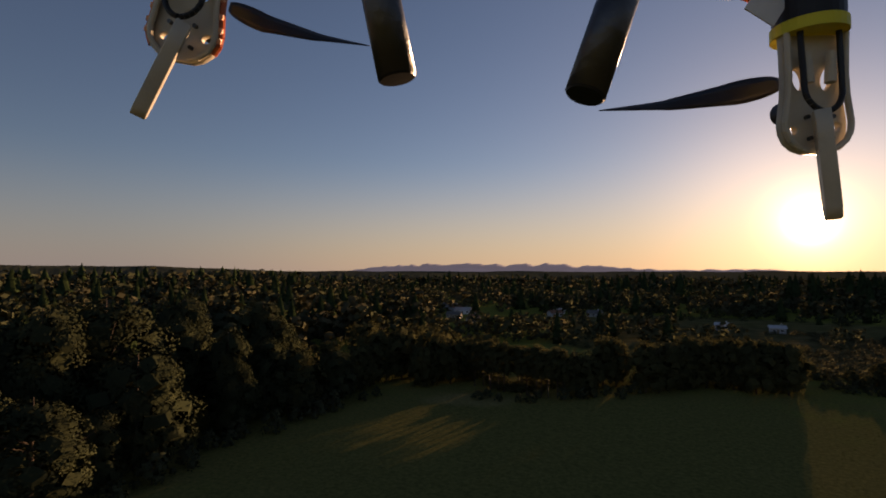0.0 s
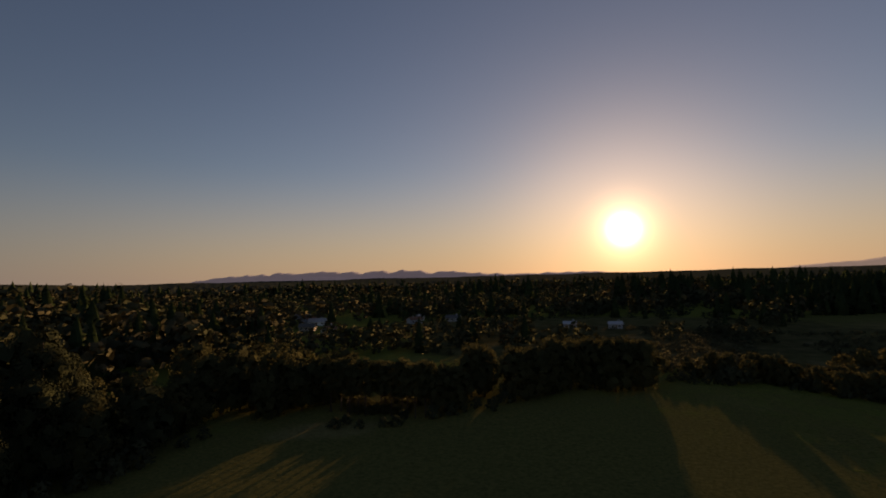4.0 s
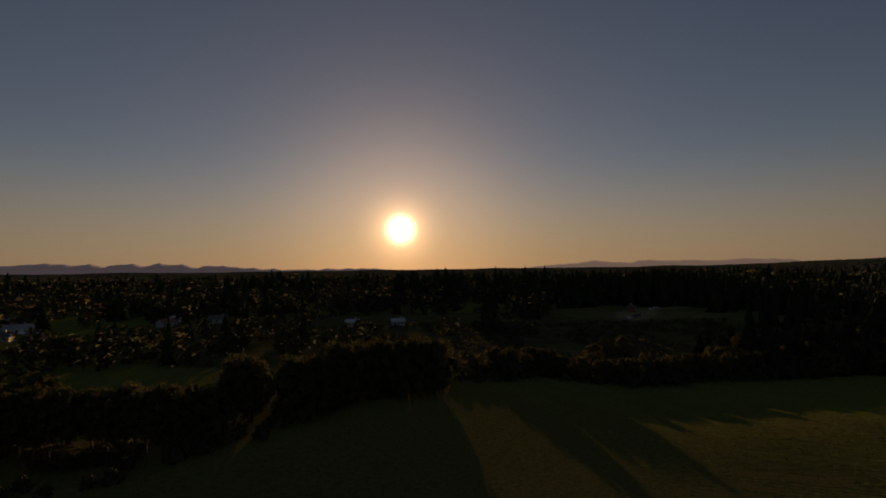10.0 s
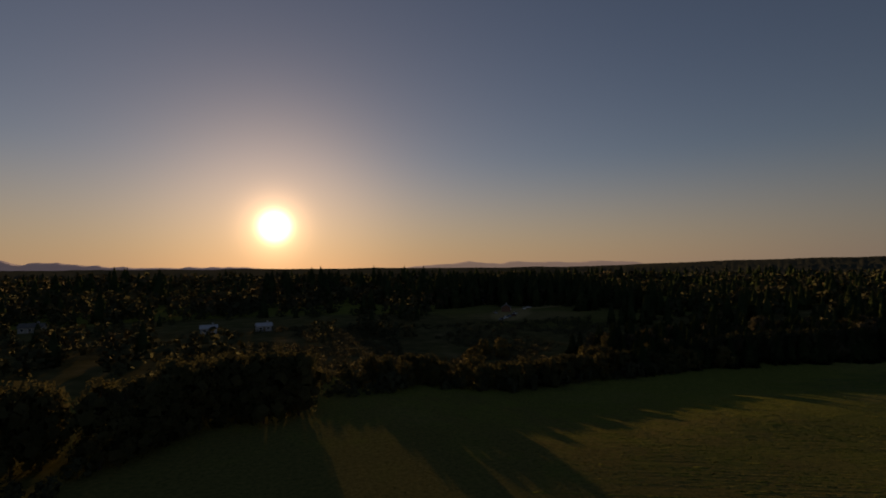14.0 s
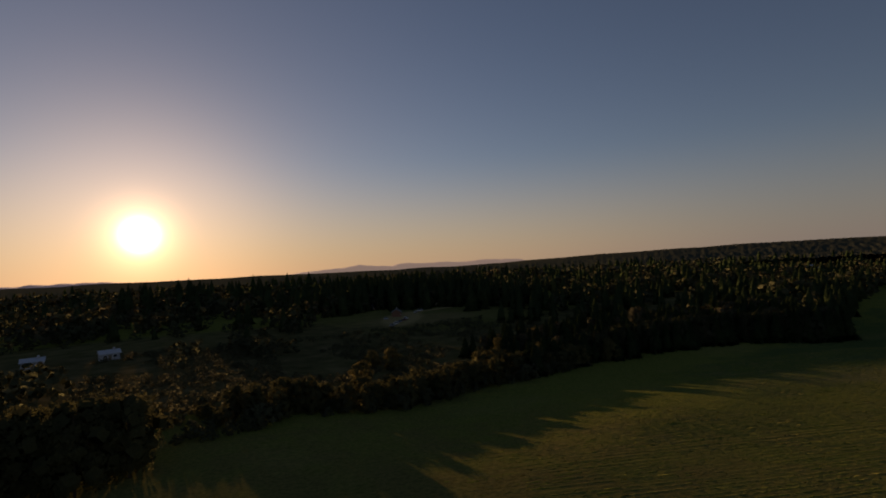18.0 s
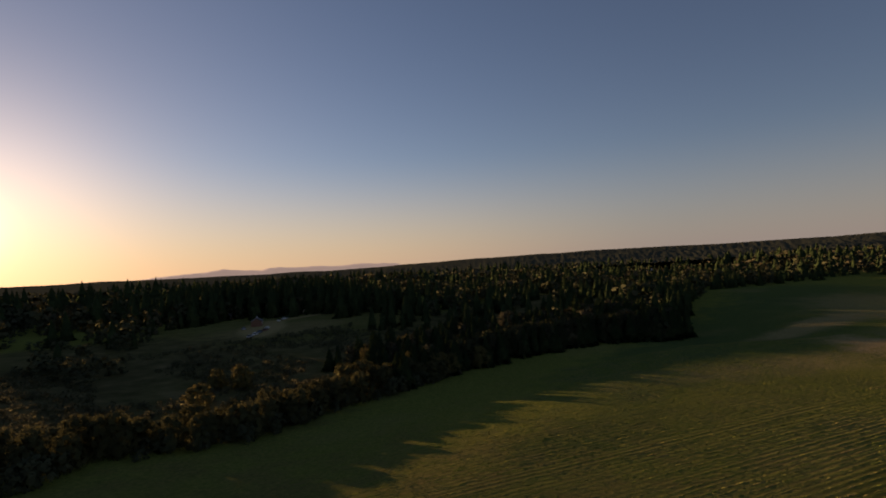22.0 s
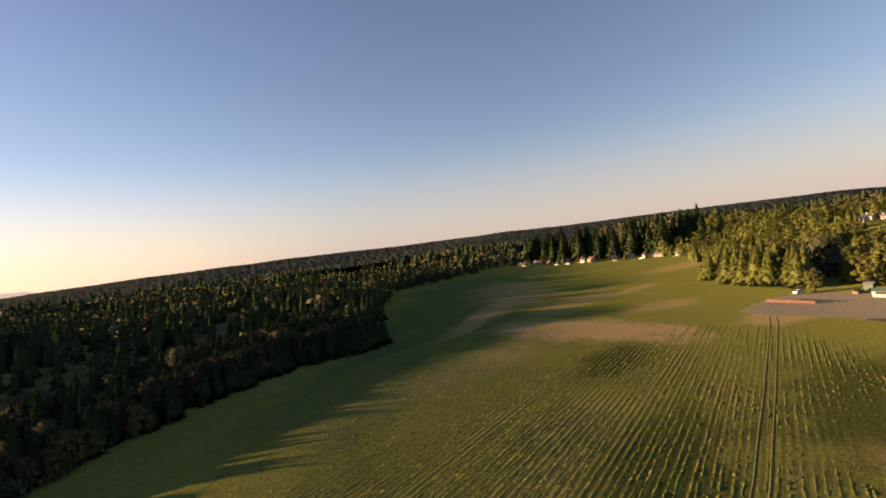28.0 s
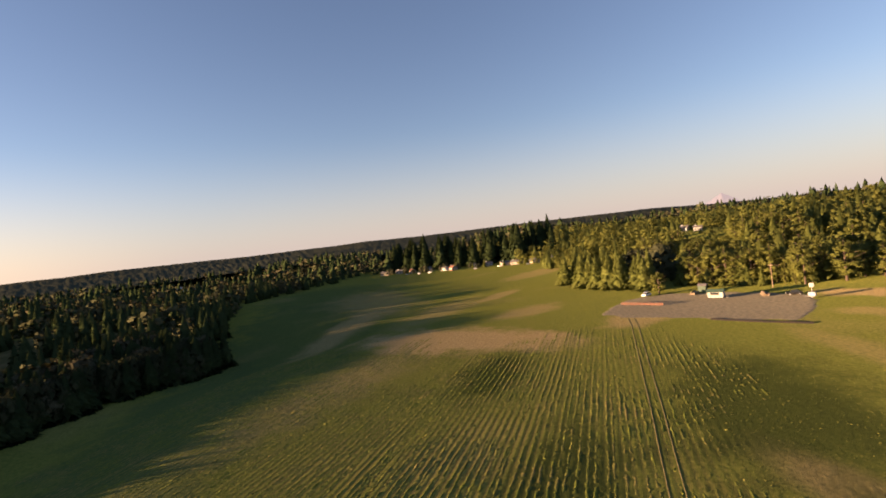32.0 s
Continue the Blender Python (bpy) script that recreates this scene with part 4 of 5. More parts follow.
# ---------------------------------------------------------------- gravel yard
def yard(name, outline, mat, label):
    """A sheet of gravel that lies on the ground within an uneven outline."""
    def inside(x, y):
        c = False
        for (x0, y0), (x1, y1) in zip(outline, outline[1:] + outline[:1]):
            if (y0 > y) != (y1 > y) and x < x0 + (y - y0) * (x1 - x0) / (y1 - y0):
                c = not c
        return c
    bm = bmesh.new()
    got = {}

    def at(i, j):
        if (i, j) not in got:
            x, y = i * 0.7, j * 0.7
            x2 = x + 0.5 * noise.noise(Vector((x * 0.6, y * 0.6, 1)))
            y2 = y + 0.5 * noise.noise(Vector((x * 0.6, y * 0.6, 5)))
            got[(i, j)] = bm.verts.new((x2, y2, ground_z(x2, y2) + 0.05))
        return got[(i, j)]
    xs, ys = [p[0] for p in outline], [p[1] for p in outline]
    for i in range(int(min(xs) / 0.7), int(max(xs) / 0.7)):
        for j in range(int(min(ys) / 0.7) - 1, int(max(ys) / 0.7)):
            wob = 2.2 * noise.noise(Vector((i * 0.09, j * 0.09, 4)))
            if inside(i * 0.7 + 0.35 + wob, j * 0.7 + 0.35 - wob):
                bm.faces.new((at(i, j), at(i + 1, j), at(i + 1, j + 1), at(i, j + 1)))
    for v in bm.verts:
        if v.is_boundary:
            v.co.z -= 0.09
    for fc in bm.faces:
        fc.smooth = True
    return tagged(part(name, bm, mat), label, "yard", kind="structure")


yard("gravel_yard", [(196, 15), (207, 7), (219, -5), (221, -22), (204, -38), (186, -47), (175, -42), (163, -30), (156, -18), (165, -10), (175, -3), (186, 8)],
     M_GRAVEL, "pale gravel yard beside the field")


def house(name, x, y, turn, w, d, h, roof, wall_mat, roof_mat, label, z=None):
    root = empty(name, (x, y, ground_z(x, y) if z is None else z), turn)
    bm = bmesh.new()
    p = [bm.verts.new(c) for c in ((-w / 2, -d / 2, -0.5), (w / 2, -d / 2, -0.5), (w / 2, d / 2, -0.5), (-w / 2, d / 2, -0.5),
                                   (-w / 2, -d / 2, h), (w / 2, -d / 2, h), (w / 2, d / 2, h), (-w / 2, d / 2, h),
                                   (-w / 2, 0, h + roof), (w / 2, 0, h + roof))]
    for q in ((0, 1, 5, 4), (2, 3, 7, 6), (1, 2, 6, 9, 5), (3, 0, 4, 8, 7), (3, 2, 1, 0)):
        bm.faces.new([p[i] for i in q])
    part("wall", bm, wall_mat, root)
    for side in (-1, 1):
        bm = bmesh.new()
        o = 0.5
        sl = roof / (d / 2)
        a = [(-w / 2 - o, 0, h + roof + 0.12), (w / 2 + o, 0, h + roof + 0.12), (w / 2 + o, side * (d / 2 + o), h - o * sl + 0.12), (-w / 2 - o, side * (d / 2 + o), h - o * sl + 0.12)]
        vs = [bm.verts.new(c) for c in a] + [bm.verts.new((c[0], c[1], c[2] - 0.14)) for c in a]
        for q in ((0, 1, 2, 3), (7, 6, 5, 4), (0, 4, 5, 1), (1, 5, 6, 2), (2, 6, 7, 3), (3, 7, 4, 0)):
            bm.faces.new([vs[i] for i in q])
        bmesh.ops.recalc_face_normals(bm, faces=bm.faces)
        part("roof", bm, roof_mat, root)
    n = max(2, int(w / 3))
    for side in (-1, 1):
        for i in range(n):
            cx = -w / 2 + w * (i + 0.5) / n
            fr = part("window", box(bmesh.new(), cx - 0.7, side * d / 2 - 0.06, 0.9, cx + 0.7, side * d / 2 + 0.06, 2.1), M_WHITE, root)
            part("pane", box(bmesh.new(), cx - 0.6, side * d / 2 - 0.07, 1.0, cx + 0.6, side * d / 2 + 0.07, 2.0), M_GLASS, fr)
    part("door", box(bmesh.new(), -0.5, -d / 2 - 0.05, 0, 0.5, -d / 2 + 0.05, 2.05), M_WOOD, root)
    bm = bmesh.new()
    box(bm, w * 0.2, -0.4, h + roof * 0.4, w * 0.2 + 0.8, 0.4, h + roof + 0.9)
    part("chimney", bm, M_GREY, root)
    return tagged(root, label, "house")


hr = random.Random(21)
WALLS = [(M_CREAM, "cream"), (M_TAN, "tan"), (M_WHITE, "white"), (M_TAN, "tan"), (M_GREY, "grey"), (M_BLUE, "blue-grey"), (M_GREY, "grey")]
ROOFS = [(M_ROOF, "grey shingle"), (M_REDROOF, "red-brown"), (M_METALROOF, "pale metal"), (M_ROOF, "grey shingle")]


def some_house(x, y, turn, w=12, group="", wall=None, roof=None):
    wm, wname = wall or hr.choice(WALLS)
    rm, rname = roof or hr.choice(ROOFS)
    ob = house("house", x, y, turn, w, w * 0.6, 2.8, w * 0.17, wm, rm, "%s house with a %s roof among trees" % (wname, rname))
    return tagged(ob, group=group)


# along the far end of the field
for i in range(12):
    t = i / 11
    x, y = 572 - 112 * t, 84 - 150 * t
    some_house(x + hr.uniform(2, 22), y + hr.uniform(-6, 6), hr.uniform(0, 120), hr.uniform(6.5, 10), "houses at the field's end")
for i in range(34):
    k = hr.random()
    plant(hr.choice(["shrub", "broadleaf_tree", "pale_conifer"]), 572 - 112 * k + hr.uniform(-4, 16), 84 - 150 * k + hr.uniform(-6, 6), hr.uniform(3, 8), "garden trees")
for x, y in ((865, 408), (845, 420), (880, 390), (835, 438), (800, 452), (905, 372)):
    some_house(x, y, hr.uniform(0, 90), 15, "village houses")
for x, y in ((420, -156), (404, -158), (434, -166), (396, -136), (450, -184)):
    ob = some_house(x, y, hr.uniform(0, 90), 6, "hillside houses", (M_CREAM, "cream"), ROOFS[0])
for x, y in ((-168, 257), (-143, 321), (-205, 300), (-228, 322), (-250, 345), (-190, 268), (-300, 330), (-330, 320), (-150, 345), (-120, 335)):
    some_house(x, y, hr.uniform(0, 90), hr.uniform(8, 11), "valley houses")
for x, y, turn in ((-39, 300, 4), (-15, 301, 12)):
    some_house(x, y, turn, 6.8, "valley barns", (M_GREY, "grey"), ROOFS[2])
some_house(141, 356, 62, 10, "clearing houses", (M_REDROOF, "red-brown"), ROOFS[0])
some_house(152, 420, 20, 8, "clearing houses", WALLS[3], ROOFS[0])
some_house(196, 392, 50, 9, "clearing houses", WALLS[3], ROOFS[0])
house("house", 246, -27, 60, 10, 8, 3.2, 1.8, M_BLUE, M_METALROOF, "blue-grey house half hidden behind conifers")


# ---------------------------------------------------------------- things on the yard
def wheel(parent, x, y, r, w):
    t = part("wheel", tube(bmesh.new(), (x, y - w / 2, r), (x, y + w / 2, r), r, sides=18), M_BLACK, parent)
    part("rim", tube(bmesh.new(), (x, y - w / 2 - 0.01, r), (x, y + w / 2 + 0.01, r), r * 0.55, sides=14), M_GREY, t)


def food_stand(x, y, turn):
    root = empty("food_stand", (x, y, ground_z(x, y) + 0.09), turn)
    part("body", box(bmesh.new(), -3.0, -1.2, 0.6, 3.0, 1.2, 2.7, 0.06), M_CREAM, root)
    part("skirt", box(bmesh.new(), -2.8, -1.1, 0.25, 2.8, 1.1, 0.6), M_GREY, root)
    for side, far in ((-1, -2.0), (1, 1.7)):
        bm = bmesh.new()
        a = [(-3.3, 0, 3.75), (3.3, 0, 3.75), (3.3, far, 2.66), (-3.3, far, 2.66)]
        vs = [bm.verts.new(c) for c in a] + [bm.verts.new((c[0], c[1], c[2] - 0.1)) for c in a]
        for q in ((0, 1, 2, 3), (7, 6, 5, 4), (0, 4, 5, 1), (1, 5, 6, 2), (2, 6, 7, 3), (3, 7, 4, 0)):
            bm.faces.new([vs[k] for k in q])
        bmesh.ops.recalc_face_normals(bm, faces=bm.faces)
        part("roof", bm, M_GREEN, root, "dark green overhanging roof")
    for end in (-3.0, 3.0):
        bm = bmesh.new()
        vs = [bm.verts.new((end + o, y, z)) for o in (-0.03, 0.03) for y, z in ((-1.2, 2.68), (1.2, 2.68), (0, 3.5))]
        for q in ((0, 1, 2), (5, 4, 3), (0, 3, 4, 1), (1, 4, 5, 2), (2, 5, 3, 0)):
            bm.faces.new([vs[k] for k in q])
        bmesh.ops.recalc_face_normals(bm, faces=bm.faces)
        part("gable", bm, M_CREAM, root)
    part("hatch", box(bmesh.new(), -1.8, -1.24, 1.5, 1.4, -1.18, 2.4), M_GLASS, root)
    part("counter", box(bmesh.new(), -1.9, -1.6, 1.38, 1.5, -1.19, 1.46), M_WOOD, root)
    part("door", box(bmesh.new(), 1.8, -1.23, 0.62, 2.6, -1.18, 2.5), M_GREY, root)
    for sx in (-1.6, 1.6):
        for sy in (-1.15, 1.15):
            wheel(root, sx, sy, 0.36, 0.22)
    part("drawbar", tube(bmesh.new(), (3.0, 0, 0.5), (4.2, 0, 0.45), 0.06), M_GREY, root)
    root.scale = (0.8, 0.8, 0.8)
    return tagged(root, "white trailer stand with a dark green roof on gravel", "trailer")


food_stand(198.5, -26.8, -142)


def shed(x, y, turn):
    root = empty("shed", (x, y, ground_z(x, y) + 0.1), turn)
    part("body", box(bmesh.new(), -1.3, -1.2, 0, 1.3, 1.2, 2.2, 0.03), M_GREEN, root)
    bm = bmesh.new()
    vs = [bm.verts.new(c) for c in ((-1.5, -1.4, 2.15), (1.5, -1.4, 2.15), (1.5, 1.4, 2.15), (-1.5, 1.4, 2.15), (-1.5, 0, 2.9), (1.5, 0, 2.9))]
    for q in ((0, 1, 5, 4), (2, 3, 4, 5), (1, 2, 5), (3, 0, 4), (3, 2, 1, 0)):
        bm.faces.new([vs[i] for i in q])
    part("roof", bm, M_ROOF, root)
    part("door", box(bmesh.new(), -0.5, -1.24, 0.05, 0.5, -1.19, 2.0), M_WOOD, root)
    return tagged(root, "small dark green garden shed behind the trailer", "shed")


shed(214, -32.5, 40)


def orange_fence(a, b):
    a, b = Vector(a), Vector(b)
    d = b - a
    root = empty("barrier_fence", (a.x, a.y, ground_z(a.x, a.y) + 0.09), math.degrees(math.atan2(d.y, d.x)))
    n = int(d.length / 2.4)
    for i in range(n + 1):
        part("post", tube(bmesh.new(), (i * 2.4, 0, -0.3), (i * 2.4, 0, 1.0), 0.04, sides=6), M_WOOD, root)
    for i in range(n):
        bm = bmesh.new()
        for k in range(5):
            box(bm, i * 2.4, -0.012, 0.10 + k * 0.17, i * 2.4 + 2.4, 0.012, 0.18 + k * 0.17)
        for k in range(6):
            box(bm, i * 2.4 + k * 0.4, -0.010, 0.15, i * 2.4 + k * 0.4 + 0.07, 0.010, 0.86)
        part("netting", bm, M_ORANGE, root)
    return tagged(root, "orange plastic netting fence on wooden posts", "fence")


orange_fence((210, 0.7), (198, -8.6))


def light_tower(x, y, turn):
    root = empty("light_tower", (x, y, ground_z(x, y) + 0.09), turn)
    part("cabinet", box(bmesh.new(), -0.9, -0.6, 0.5, 0.9, 0.6, 1.6, 0.05), M_GREY, root)
    part("mast", tube(bmesh.new(), (0, 0, 1.6), (0, 0, 4.4), 0.09, 0.06), M_GREY, root)
    part("panel", box(bmesh.new(), -0.6, -0.12, 3.1, 0.6, 0.12, 4.3, 0.04), M_CREAM, root)
    part("drawbar", tube(bmesh.new(), (0.9, 0, 0.5), (2.2, 0, 0.45), 0.05), M_GREY, root)
    for s in (-0.6, 0.6):
        wheel(root, 0, s, 0.32, 0.18)
    return tagged(root, "white towed sign trailer standing on gravel", "trailer")


light_tower(178, -42.8, 35)


def car(x, y, turn, mat, colour, group, up=0.0):
    root = empty("car", (x, y, ground_z(x, y) + up), turn)
    bm = bmesh.new()
    box(bm, -2.1, -0.87, 0.32, 2.1, 0.87, 0.92, 0.12)
    part("body", bm, mat, root)
    bm = bmesh.new()
    r = bmesh.ops.create_cube(bm, size=1)
    for v in r["verts"]:
        k = 0.72 if v.co.z > 0 else 1.0
        v.co = Vector((v.co.x * 2.4 * k - 0.2, v.co.y * 1.6 * (0.88 if v.co.z > 0 else 1), 1.18 + v.co.z * 0.58))
    cabin = part("cabin", bm, M_GLASS, root)
    part("roof", box(bmesh.new(), -1.05, -0.7, 1.44, 0.65, 0.7, 1.5, 0.02), mat, cabin)
    for sx in (-1.3, 1.3):
        for sy in (-0.8, 0.8):
            wheel(root, sx, sy, 0.32, 0.2)
    for sy in (-0.6, 0.6):
        part("headlight", box(bmesh.new(), 2.06, sy - 0.18, 0.6, 2.13, sy + 0.18, 0.75, 0.02), M_WHITE, root)
    return tagged(root, "%s car parked beside the houses and trees" % colour, "car", group)


for x, y, turn, mat, colour in ((536, 52, 40, M_WHITE, "white"), (529, 42, 50, M_WHITE, "white"), (546, 64, 30, M_GREY, "grey"),
                                (498, 2, 60, M_GREY, "grey"), (486, -18, 45, M_WHITE, "white"), (472, -40, 50, M_BLUE, "blue-grey"),
                                (514, 22, 30, M_REDROOF, "dark red")):
    car(x, y, turn, mat, colour, "cars at the field's end")
car(221, -14.5, 120, M_WHITE, "white", "cars by the yard", 0.09)
car(186, -44, 60, M_BLACK, "black", "cars by the yard")
for x, y, turn, mat, colour in ((119, 317, 40, M_GREY, "grey"), (124, 322, 40, M_WHITE, "white"), (129, 327, 45, M_BLUE, "blue-grey"), (134, 331, 35, M_REDROOF, "dark red"),
                                (138, 337, 40, M_WHITE, "white"), (128, 345, 80, M_GREY, "grey"), (166, 370, 10, M_WHITE, "white"), (158, 362, 70, M_WHITE, "white")):
    car(x, y, turn, mat, colour, "cars in the clearing")



# Earth colour darkened so the bank draws its own shadow line.
M_BANK = plain("shadow_dark_earth", (0.075, 0.058, 0.036), 0.95, grain=1.5, amount=0.4, bump=0.6)


def earth_bank(line, label):
    vs, fs = [], []
    for (x0, y0), (x1, y1) in zip(line, line[1:]):
        d = Vector((x1 - x0, y1 - y0))
        n = Vector((-d.y, d.x)).normalized()
        steps = int(d.length / 1.5)
        for i in range(steps):
            p = Vector((x0, y0)) + d * i / steps
            h = 0.24 + 0.14 * noise.noise(Vector((p.x * 0.3, p.y * 0.3, 6)))
            for k, up in ((-1.4, -0.15), (-0.5, 0.75), (0.1, 1.0), (0.6, 0.7), (1.5, -0.15)):
                q = p + n * (k + 0.25 * noise.noise(Vector((p.x, p.y, k))))
                vs.append((q.x, q.y, ground_z(q.x, q.y) + h * up))
    for i in range(len(vs) // 5 - 1):
        for k in range(4):
            fs.append((i * 5 + k, i * 5 + 5 + k, i * 5 + 6 + k, i * 5 + 1 + k))
    tagged(new("earth_bank", soup("earth_bank", np.array(vs), np.array(fs), [M_BANK])), label, "bank", kind="structure")


earth_bank([(152, -19), (162, -11), (172, -5)], "low earth bank along the yard, darkened for its shadow line")


def log_pile(x, y, turn):
    root = empty("log_pile", (x, y, ground_z(x, y) + 0.05), turn)
    r = random.Random(4)
    for i in range(9):
        z = 0.22 + 0.36 * (i // 4)
        yy = (i % 4) * 0.45 + 0.2 * (i // 4)
        part("log", tube(bmesh.new(), (-2.4 + r.uniform(-0.4, 0.4), yy, z), (2.4 + r.uniform(-0.4, 0.4), yy, z), 0.21, 0.18, 10), M_WOOD, root)
    return tagged(root, "pile of cut logs at the wood's edge", "logs")


log_pile(212, -27, 130)
log_pile(192, -38, 150)
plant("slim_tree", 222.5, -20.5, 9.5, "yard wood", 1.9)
for x, y, h in ((262, -44, 18), (256, -42, 16), (268, -36, 17)):
    plant("broadleaf_tree", x, y, h, "yard wood")
for x, y, h in ((203, -51, 8.5), (470, -54, 9), (505, -8, 9), (545, 46, 9)):
    root = empty("utility_pole", (x, y, ground_z(x, y)))
    part("pole", tube(bmesh.new(), (0, 0, -0.5), (0, 0, h), 0.16, 0.11, 10), M_WOOD, root)
    part("crossarm", box(bmesh.new(), -1.1, -0.06, h - 0.9, 1.1, 0.06, h - 0.76), M_WOOD, root)
    tagged(root, "weathered wooden utility pole beside trees", "pole", "utility poles")


# ---------------------------------------------------------------- the drone at its place of start
M_SHELL = plain("white_nylon", (0.50, 0.45, 0.36), 0.42, grain=60, amount=0.12)
M_CARBON = plain("black_carbon_tube", (0.018, 0.018, 0.02), 0.36, grain=60, amount=0.3)
M_CARBON.node_tree.nodes["Principled BSDF"].inputs["Specular IOR Level"].default_value = 0.9
M_BAND = plain("yellow_band", (0.62, 0.55, 0.04), 0.5, grain=30, amount=0.1)
M_REDLED = plain("red_led_strip", (0.62, 0.13, 0.04), 0.25, grain=90, amount=0.3)
M_LED = plain("orange_led", (0.85, 0.34, 0.16), 0.3, grain=90, amount=0.2)
M_TAG = plain("white_tag", (0.6, 0.6, 0.6), 0.6, grain=30, amount=0.1)


def plate(name, outline, holes, deep, edge, mat, parent, label="", place=None):
    """A flat moulded piece with rounded edges and holes through it. Its outline lies in x and z."""
    cu = bpy.data.curves.new(name, "CURVE")
    cu.dimensions, cu.fill_mode = "2D", "BOTH"
    cu.extrude, cu.bevel_depth, cu.bevel_resolution = deep / 2, edge, 2
    for loop in [outline] + holes:
        sp = cu.splines.new("POLY")
        sp.points.add(len(loop) - 1)
        for p, (x, z) in zip(sp.points, loop):
            p.co = (x, z, 0, 1)
        sp.use_cyclic_u = True
    flat = new("flat", cu)
    me = bpy.data.meshes.new_from_object(flat)
    bpy.data.objects.remove(flat)
    me.transform(pose(0, 0, 0, 90))
    me.materials.clear()
    me.materials.append(mat)
    ob = new(name, me)
    ob.parent = parent
    if place is not None:
        ob.matrix_basis = place
    return tagged(ob, label)


def oval(x, z, rx, rz, turn=0.0, steps=18):
    t = radians(turn)
    pts = [(rx * math.cos(2 * math.pi * i / steps), rz * math.sin(2 * math.pi * i / steps)) for i in range(steps)]
    return [(x + a * math.cos(t) - b * math.sin(t), z + a * math.sin(t) + b * math.cos(t)) for a, b in pts]


def bent_tube(points, r, sides=8):
    bm = bmesh.new()
    for a, b in zip(points, points[1:]):
        tube(bm, a, b, r, r, sides)
    return bm


def drone_arm(root, x, low, tilt, leg, leg_turn, led):
    """One arm's end: shell with holes, wires, band, sleeve, screws and landing leg. Local x right, y ahead, z up."""
    at = Matrix.Translation((x, 0.30, low)) @ pose(0, 0, 0, 0, tilt, 0)
    side = [(px * 0.82, pz) for px, pz in [(0.0075, 0.0002), (0.014, 0.0022), (0.0195, 0.0062), (0.0226, 0.0115), (0.0233, 0.0170), (0.0222, 0.0240), (0.0207, 0.0330), (0.0200, 0.0450), (0.0204, 0.0580), (0.0210, 0.0700)]]
    outline = side + [(-px, pz) for px, pz in reversed(side)]
    holes = [oval(-0.0128, 0.0130, 0.0036, 0.0030, 20), oval(0.0128, 0.0150, 0.0042, 0.0034, 25),
             oval(0.0085, 0.0440, 0.0044, 0.0080, -12), oval(-0.0085, 0.0440, 0.0044, 0.0080, 12), oval(0.0, 0.0290, 0.0030, 0.0022)]
    shell = plate("arm", outline, holes, 0.003, 0.0010, M_SHELL, root, "off-white moulded arm end with round holes", at)
    wall = [(px * 1.02, pz) for px, pz in side]
    for sx in (-1, 1):
        part("rib", bent_tube([(sx * px, -0.006, pz) for px, pz in wall], 0.0018), M_SHELL, shell)
    for px, pz in ((-0.0075, 0.020), (0.0075, 0.020), (-0.006, 0.0075), (0.007, 0.0070)):
        part("screw", tube(bmesh.new(), (px, -0.0085, pz), (px, -0.0060, pz), 0.0013, sides=10), M_CARBON, shell)
    part("motor_mount", tube(bmesh.new(), (0, 0.003, 0.030), (0, 0.012, 0.030), 0.0070, sides=26), M_SHELL, shell)
    part("motor", tube(bmesh.new(), (0, 0.012, 0.030), (0, 0.026, 0.030), 0.0075, sides=26), M_BLACK, shell)
    for sx in (-1, 1):
        arch = [(sx * 0.011 * math.cos(a), -0.0105 - 0.002 * math.sin(a), 0.036 - 0.014 * math.sin(a)) for a in np.linspace(0, 1.5, 7)]
        part("wire", bent_tube([(sx * 0.0115, -0.0085, 0.072)] + arch, 0.0017), M_BLACK, shell)
        part("post", tube(bmesh.new(), (sx * 0.0065, -0.0075, 0.040), (sx * 0.0075, -0.0075, 0.058), 0.0032, 0.0026, 12), M_SHELL, shell)
    part("band", tube(bmesh.new(), (0, 0, 0.0700), (0, 0, 0.0770), 0.0200, sides=28), M_BAND, shell, "yellow rubber band")
    part("sleeve", tube(bmesh.new(), (0, 0, 0.0765), (0, 0, 0.125), 0.0188, sides=28), M_BLACK, shell, "black fabric sleeve")
    if led:
        for sx in (-1, 1):
            strip = part("led_strip", bent_tube([(sx * (px + 0.0026), -0.003, pz) for px, pz in side[2:]], 0.0021), M_REDLED, shell, "clear orange-red led strip")
            for (px, pz), (qx, qz) in list(zip(side[3:], side[4:])):
                part("led", box(bmesh.new(), sx * (px + qx) / 2 + sx * 0.0026 - 0.0017, -0.0062, (pz + qz) / 2 - 0.0017, sx * (px + qx) / 2 + sx * 0.0026 + 0.0017, -0.0040, (pz + qz) / 2 + 0.0017, 0.0004), M_LED, strip)
    # the leg, a slotted blade with a slanting foot
    a, b = Vector(leg[0]), Vector(leg[1])
    long = (b - a).length
    body = [(-0.0030, 0), (-0.0042, -long * 0.25), (-0.0042, -long * 0.93), (-0.0022, -long), (0.0020, -long * 0.985), (0.0042, -long * 0.88), (0.0046, -long * 0.25), (0.0036, 0)]
    slots = [oval(0.0, -long * f, 0.0014, long * 0.085, 0, 14) for f in (0.42, 0.68)]
    stand = Matrix.Translation(a) @ (a - b).to_track_quat("Z", "Y").to_matrix().to_4x4() @ pose(0, 0, 0, 0, 0, leg_turn)
    plate("landing_leg", body, slots, 0.0065, 0.0009, M_SHELL, shell, "", at.inverted() @ stand)
    return shell


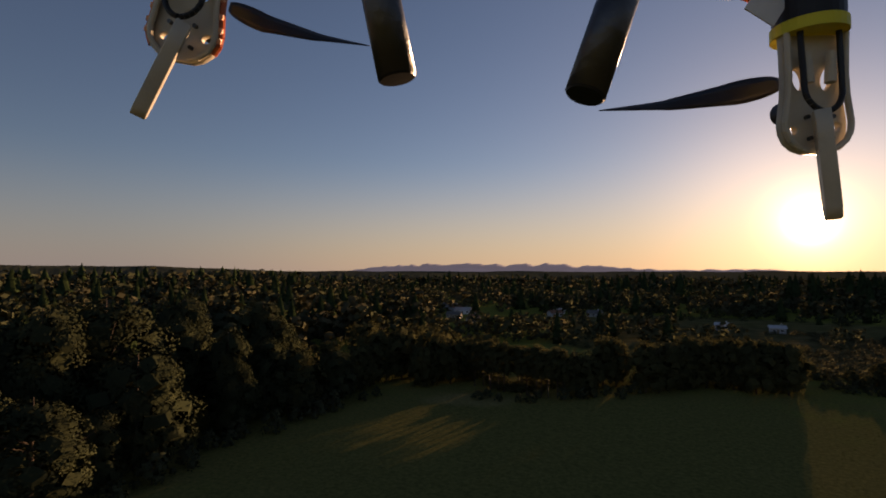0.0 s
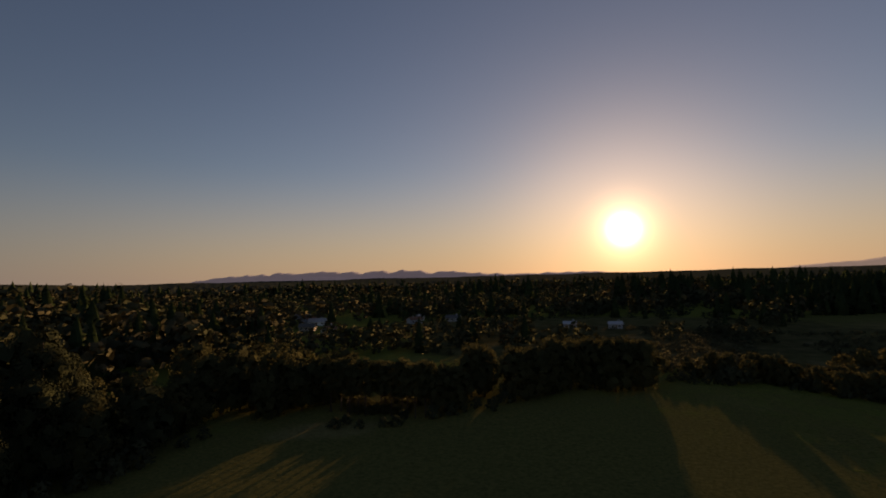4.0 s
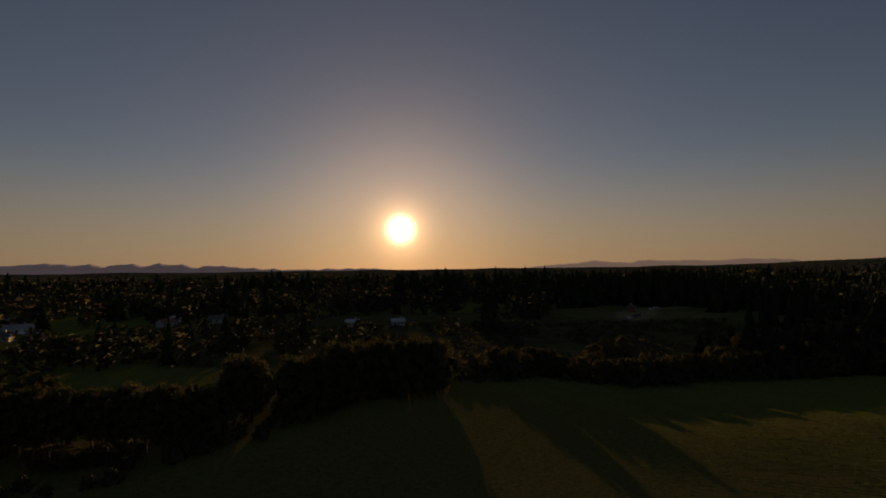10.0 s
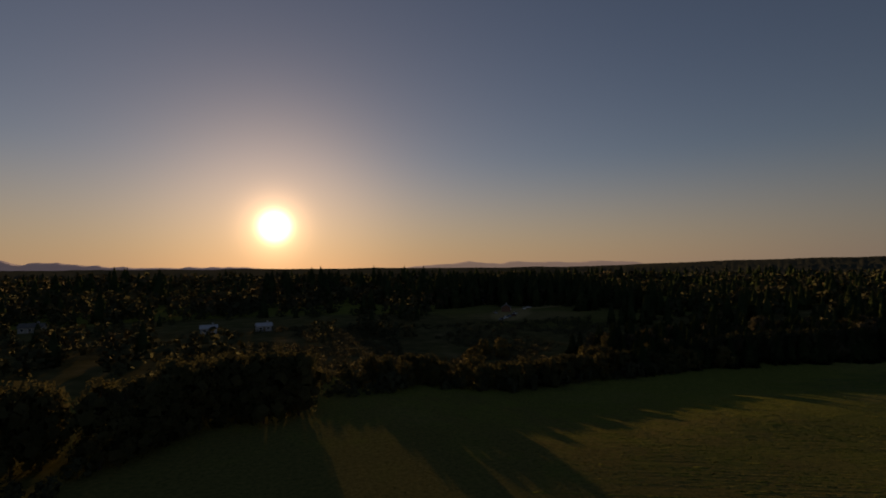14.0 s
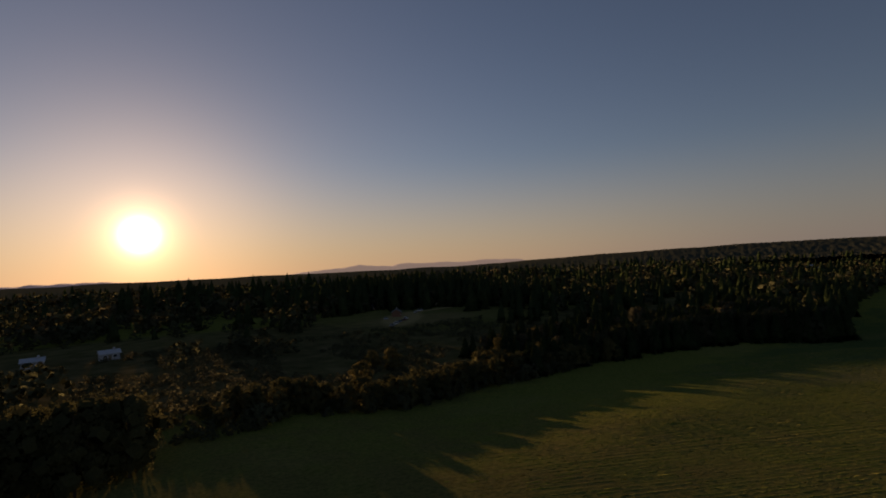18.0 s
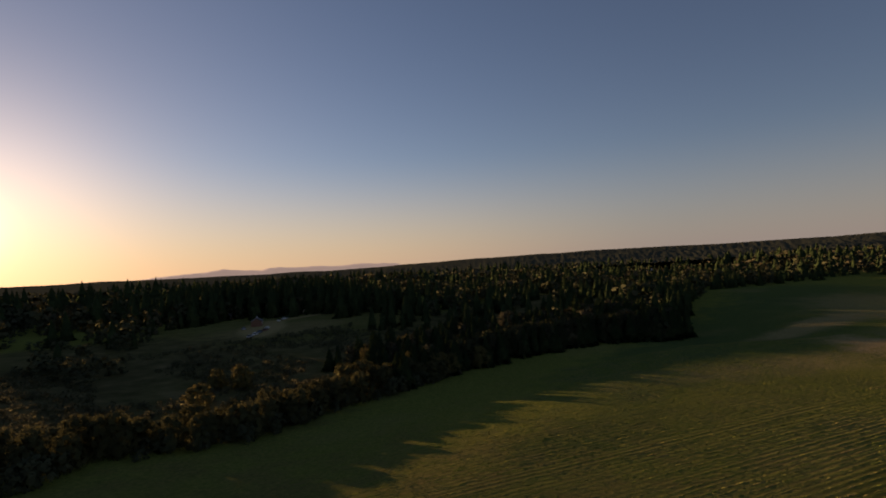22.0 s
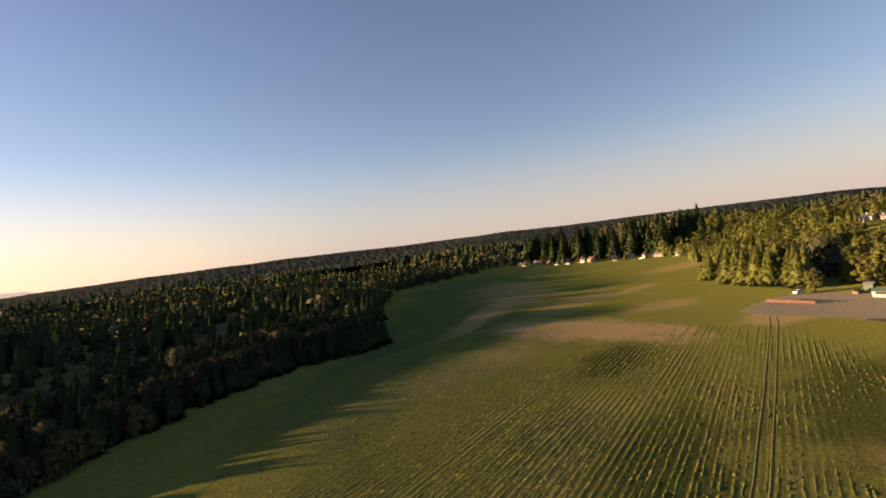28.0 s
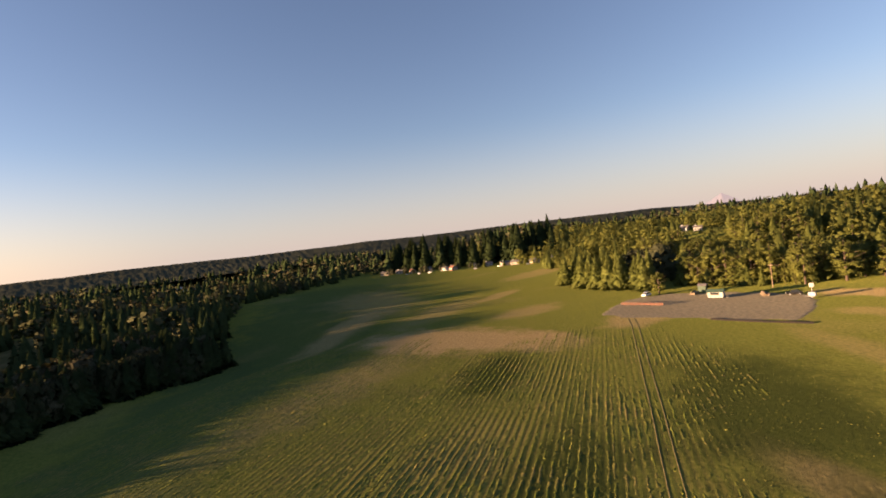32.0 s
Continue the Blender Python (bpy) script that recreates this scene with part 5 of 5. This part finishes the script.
def blade(root, line, chord, label=""):
    """A thin curved propeller blade along a line from hub to tip, widest at a third of its length."""
    bm = bmesh.new()
    pts = [Vector(p) for p in line]
    rows = []
    for i in range(25):
        f = i / 24
        k = min(len(pts) - 2, int(f * (len(pts) - 1)))
        u = f * (len(pts) - 1) - k
        p = pts[k].lerp(pts[k + 1], u * u * (3 - 2 * u) * 0.35 + u * 0.65)
        w = chord * (0.42 + 0.58 * math.sin(math.pi * min(1.0, f / 0.62) ** 0.8)) if f < 0.31 else chord * (1.0 - ((f - 0.31) / 0.69) ** 1.15 * 0.93)
        tw = 1.15 - 0.45 * f
        rows.append([bm.verts.new(p + Vector((0, s * w / 2 * math.cos(tw) + t, s * w / 2 * math.sin(tw) + t * 0.4))) for s, t in ((-1, 0), (-0.3, 0.0009), (0.5, 0.0008), (1, 0), (0.4, -0.0005), (-0.4, -0.0005))])
    for a, c in zip(rows, rows[1:]):
        for k in range(6):
            bm.faces.new((a[k], a[(k + 1) % 6], c[(k + 1) % 6], c[k])).smooth = True
    bm.faces.new(rows[0])
    bm.faces.new(rows[-1])
    bmesh.ops.recalc_face_normals(bm, faces=bm.faces)
    part("propeller_blade", bm, M_BLACK, root, label)


def drone():
    t, yaw, pitch, lean, x, y, z = PATH[0]
    root = new("drone")
    root.matrix_basis = flown(yaw, pitch, lean, x, y, z) @ pose(0, 0, 0, -90)
    drone_arm(root, -0.1570, 0.1130, 10, ((-0.1490, 0.285, 0.1290), (-0.1750, 0.285, 0.0770)), 28, True)
    drone_arm(root, 0.2228, 0.0580, -1.5, ((0.2195, 0.288, 0.0800), (0.2285, 0.290, 0.0180)), -40, False)
    for a, c, r in (((-0.0404, 0.265, 0.17), (-0.0245, 0.265, 0.0915), 0.0104), ((0.107, 0.27, 0.17), (0.0745, 0.26, 0.081), 0.0108)):
        a, c = Vector(a), Vector(c)
        rod = part("tube", tube(bmesh.new(), a, c, r, sides=36), M_CARBON, root, "black carbon-fibre tube")
        for fc in rod.data.polygons:
            fc.use_smooth = len(fc.vertices) == 4
        part("end_cap", tube(bmesh.new(), c, c + (c - a).normalized() * 0.0012, r * 0.985, r * 0.9, 36), M_BLACK, rod)
    blade(root, ((-0.1420, 0.33, 0.161), (-0.1180, 0.33, 0.1500), (-0.0842, 0.33, 0.1410), (-0.0485, 0.33, 0.1350)), 0.020)
    blade(root, ((0.2240, 0.33, 0.1105), (0.1900, 0.33, 0.1026), (0.1488, 0.33, 0.0955), (0.1037, 0.33, 0.0920)), 0.021)
    part("wire_loom", bent_tube([(0.100, 0.30, 0.1580), (0.140, 0.30, 0.1545), (0.175, 0.30, 0.1530), (0.200, 0.30, 0.1600)], 0.0024), M_BLACK, root)
    part("tag", box(bmesh.new(), -0.010, -0.0005, -0.010, 0.010, 0.0005, 0.010), M_TAG, root, "white paper tag", Matrix.Translation((0.1930, 0.295, 0.1460)) @ pose(0, 0, 0, 0, 32, 0))
    part("plug", box(bmesh.new(), -0.006, -0.003, -0.004, 0.006, 0.003, 0.004, 0.0008), M_REDLED, root, "red plug", Matrix.Translation((0.1830, 0.297, 0.1530)) @ pose(0, 0, 0, 0, 20, 0))
    tagged(root, "white and black camera drone hovering in the evening sky", "drone")


drone()

for root, m in first_place:
    root.matrix_basis = m
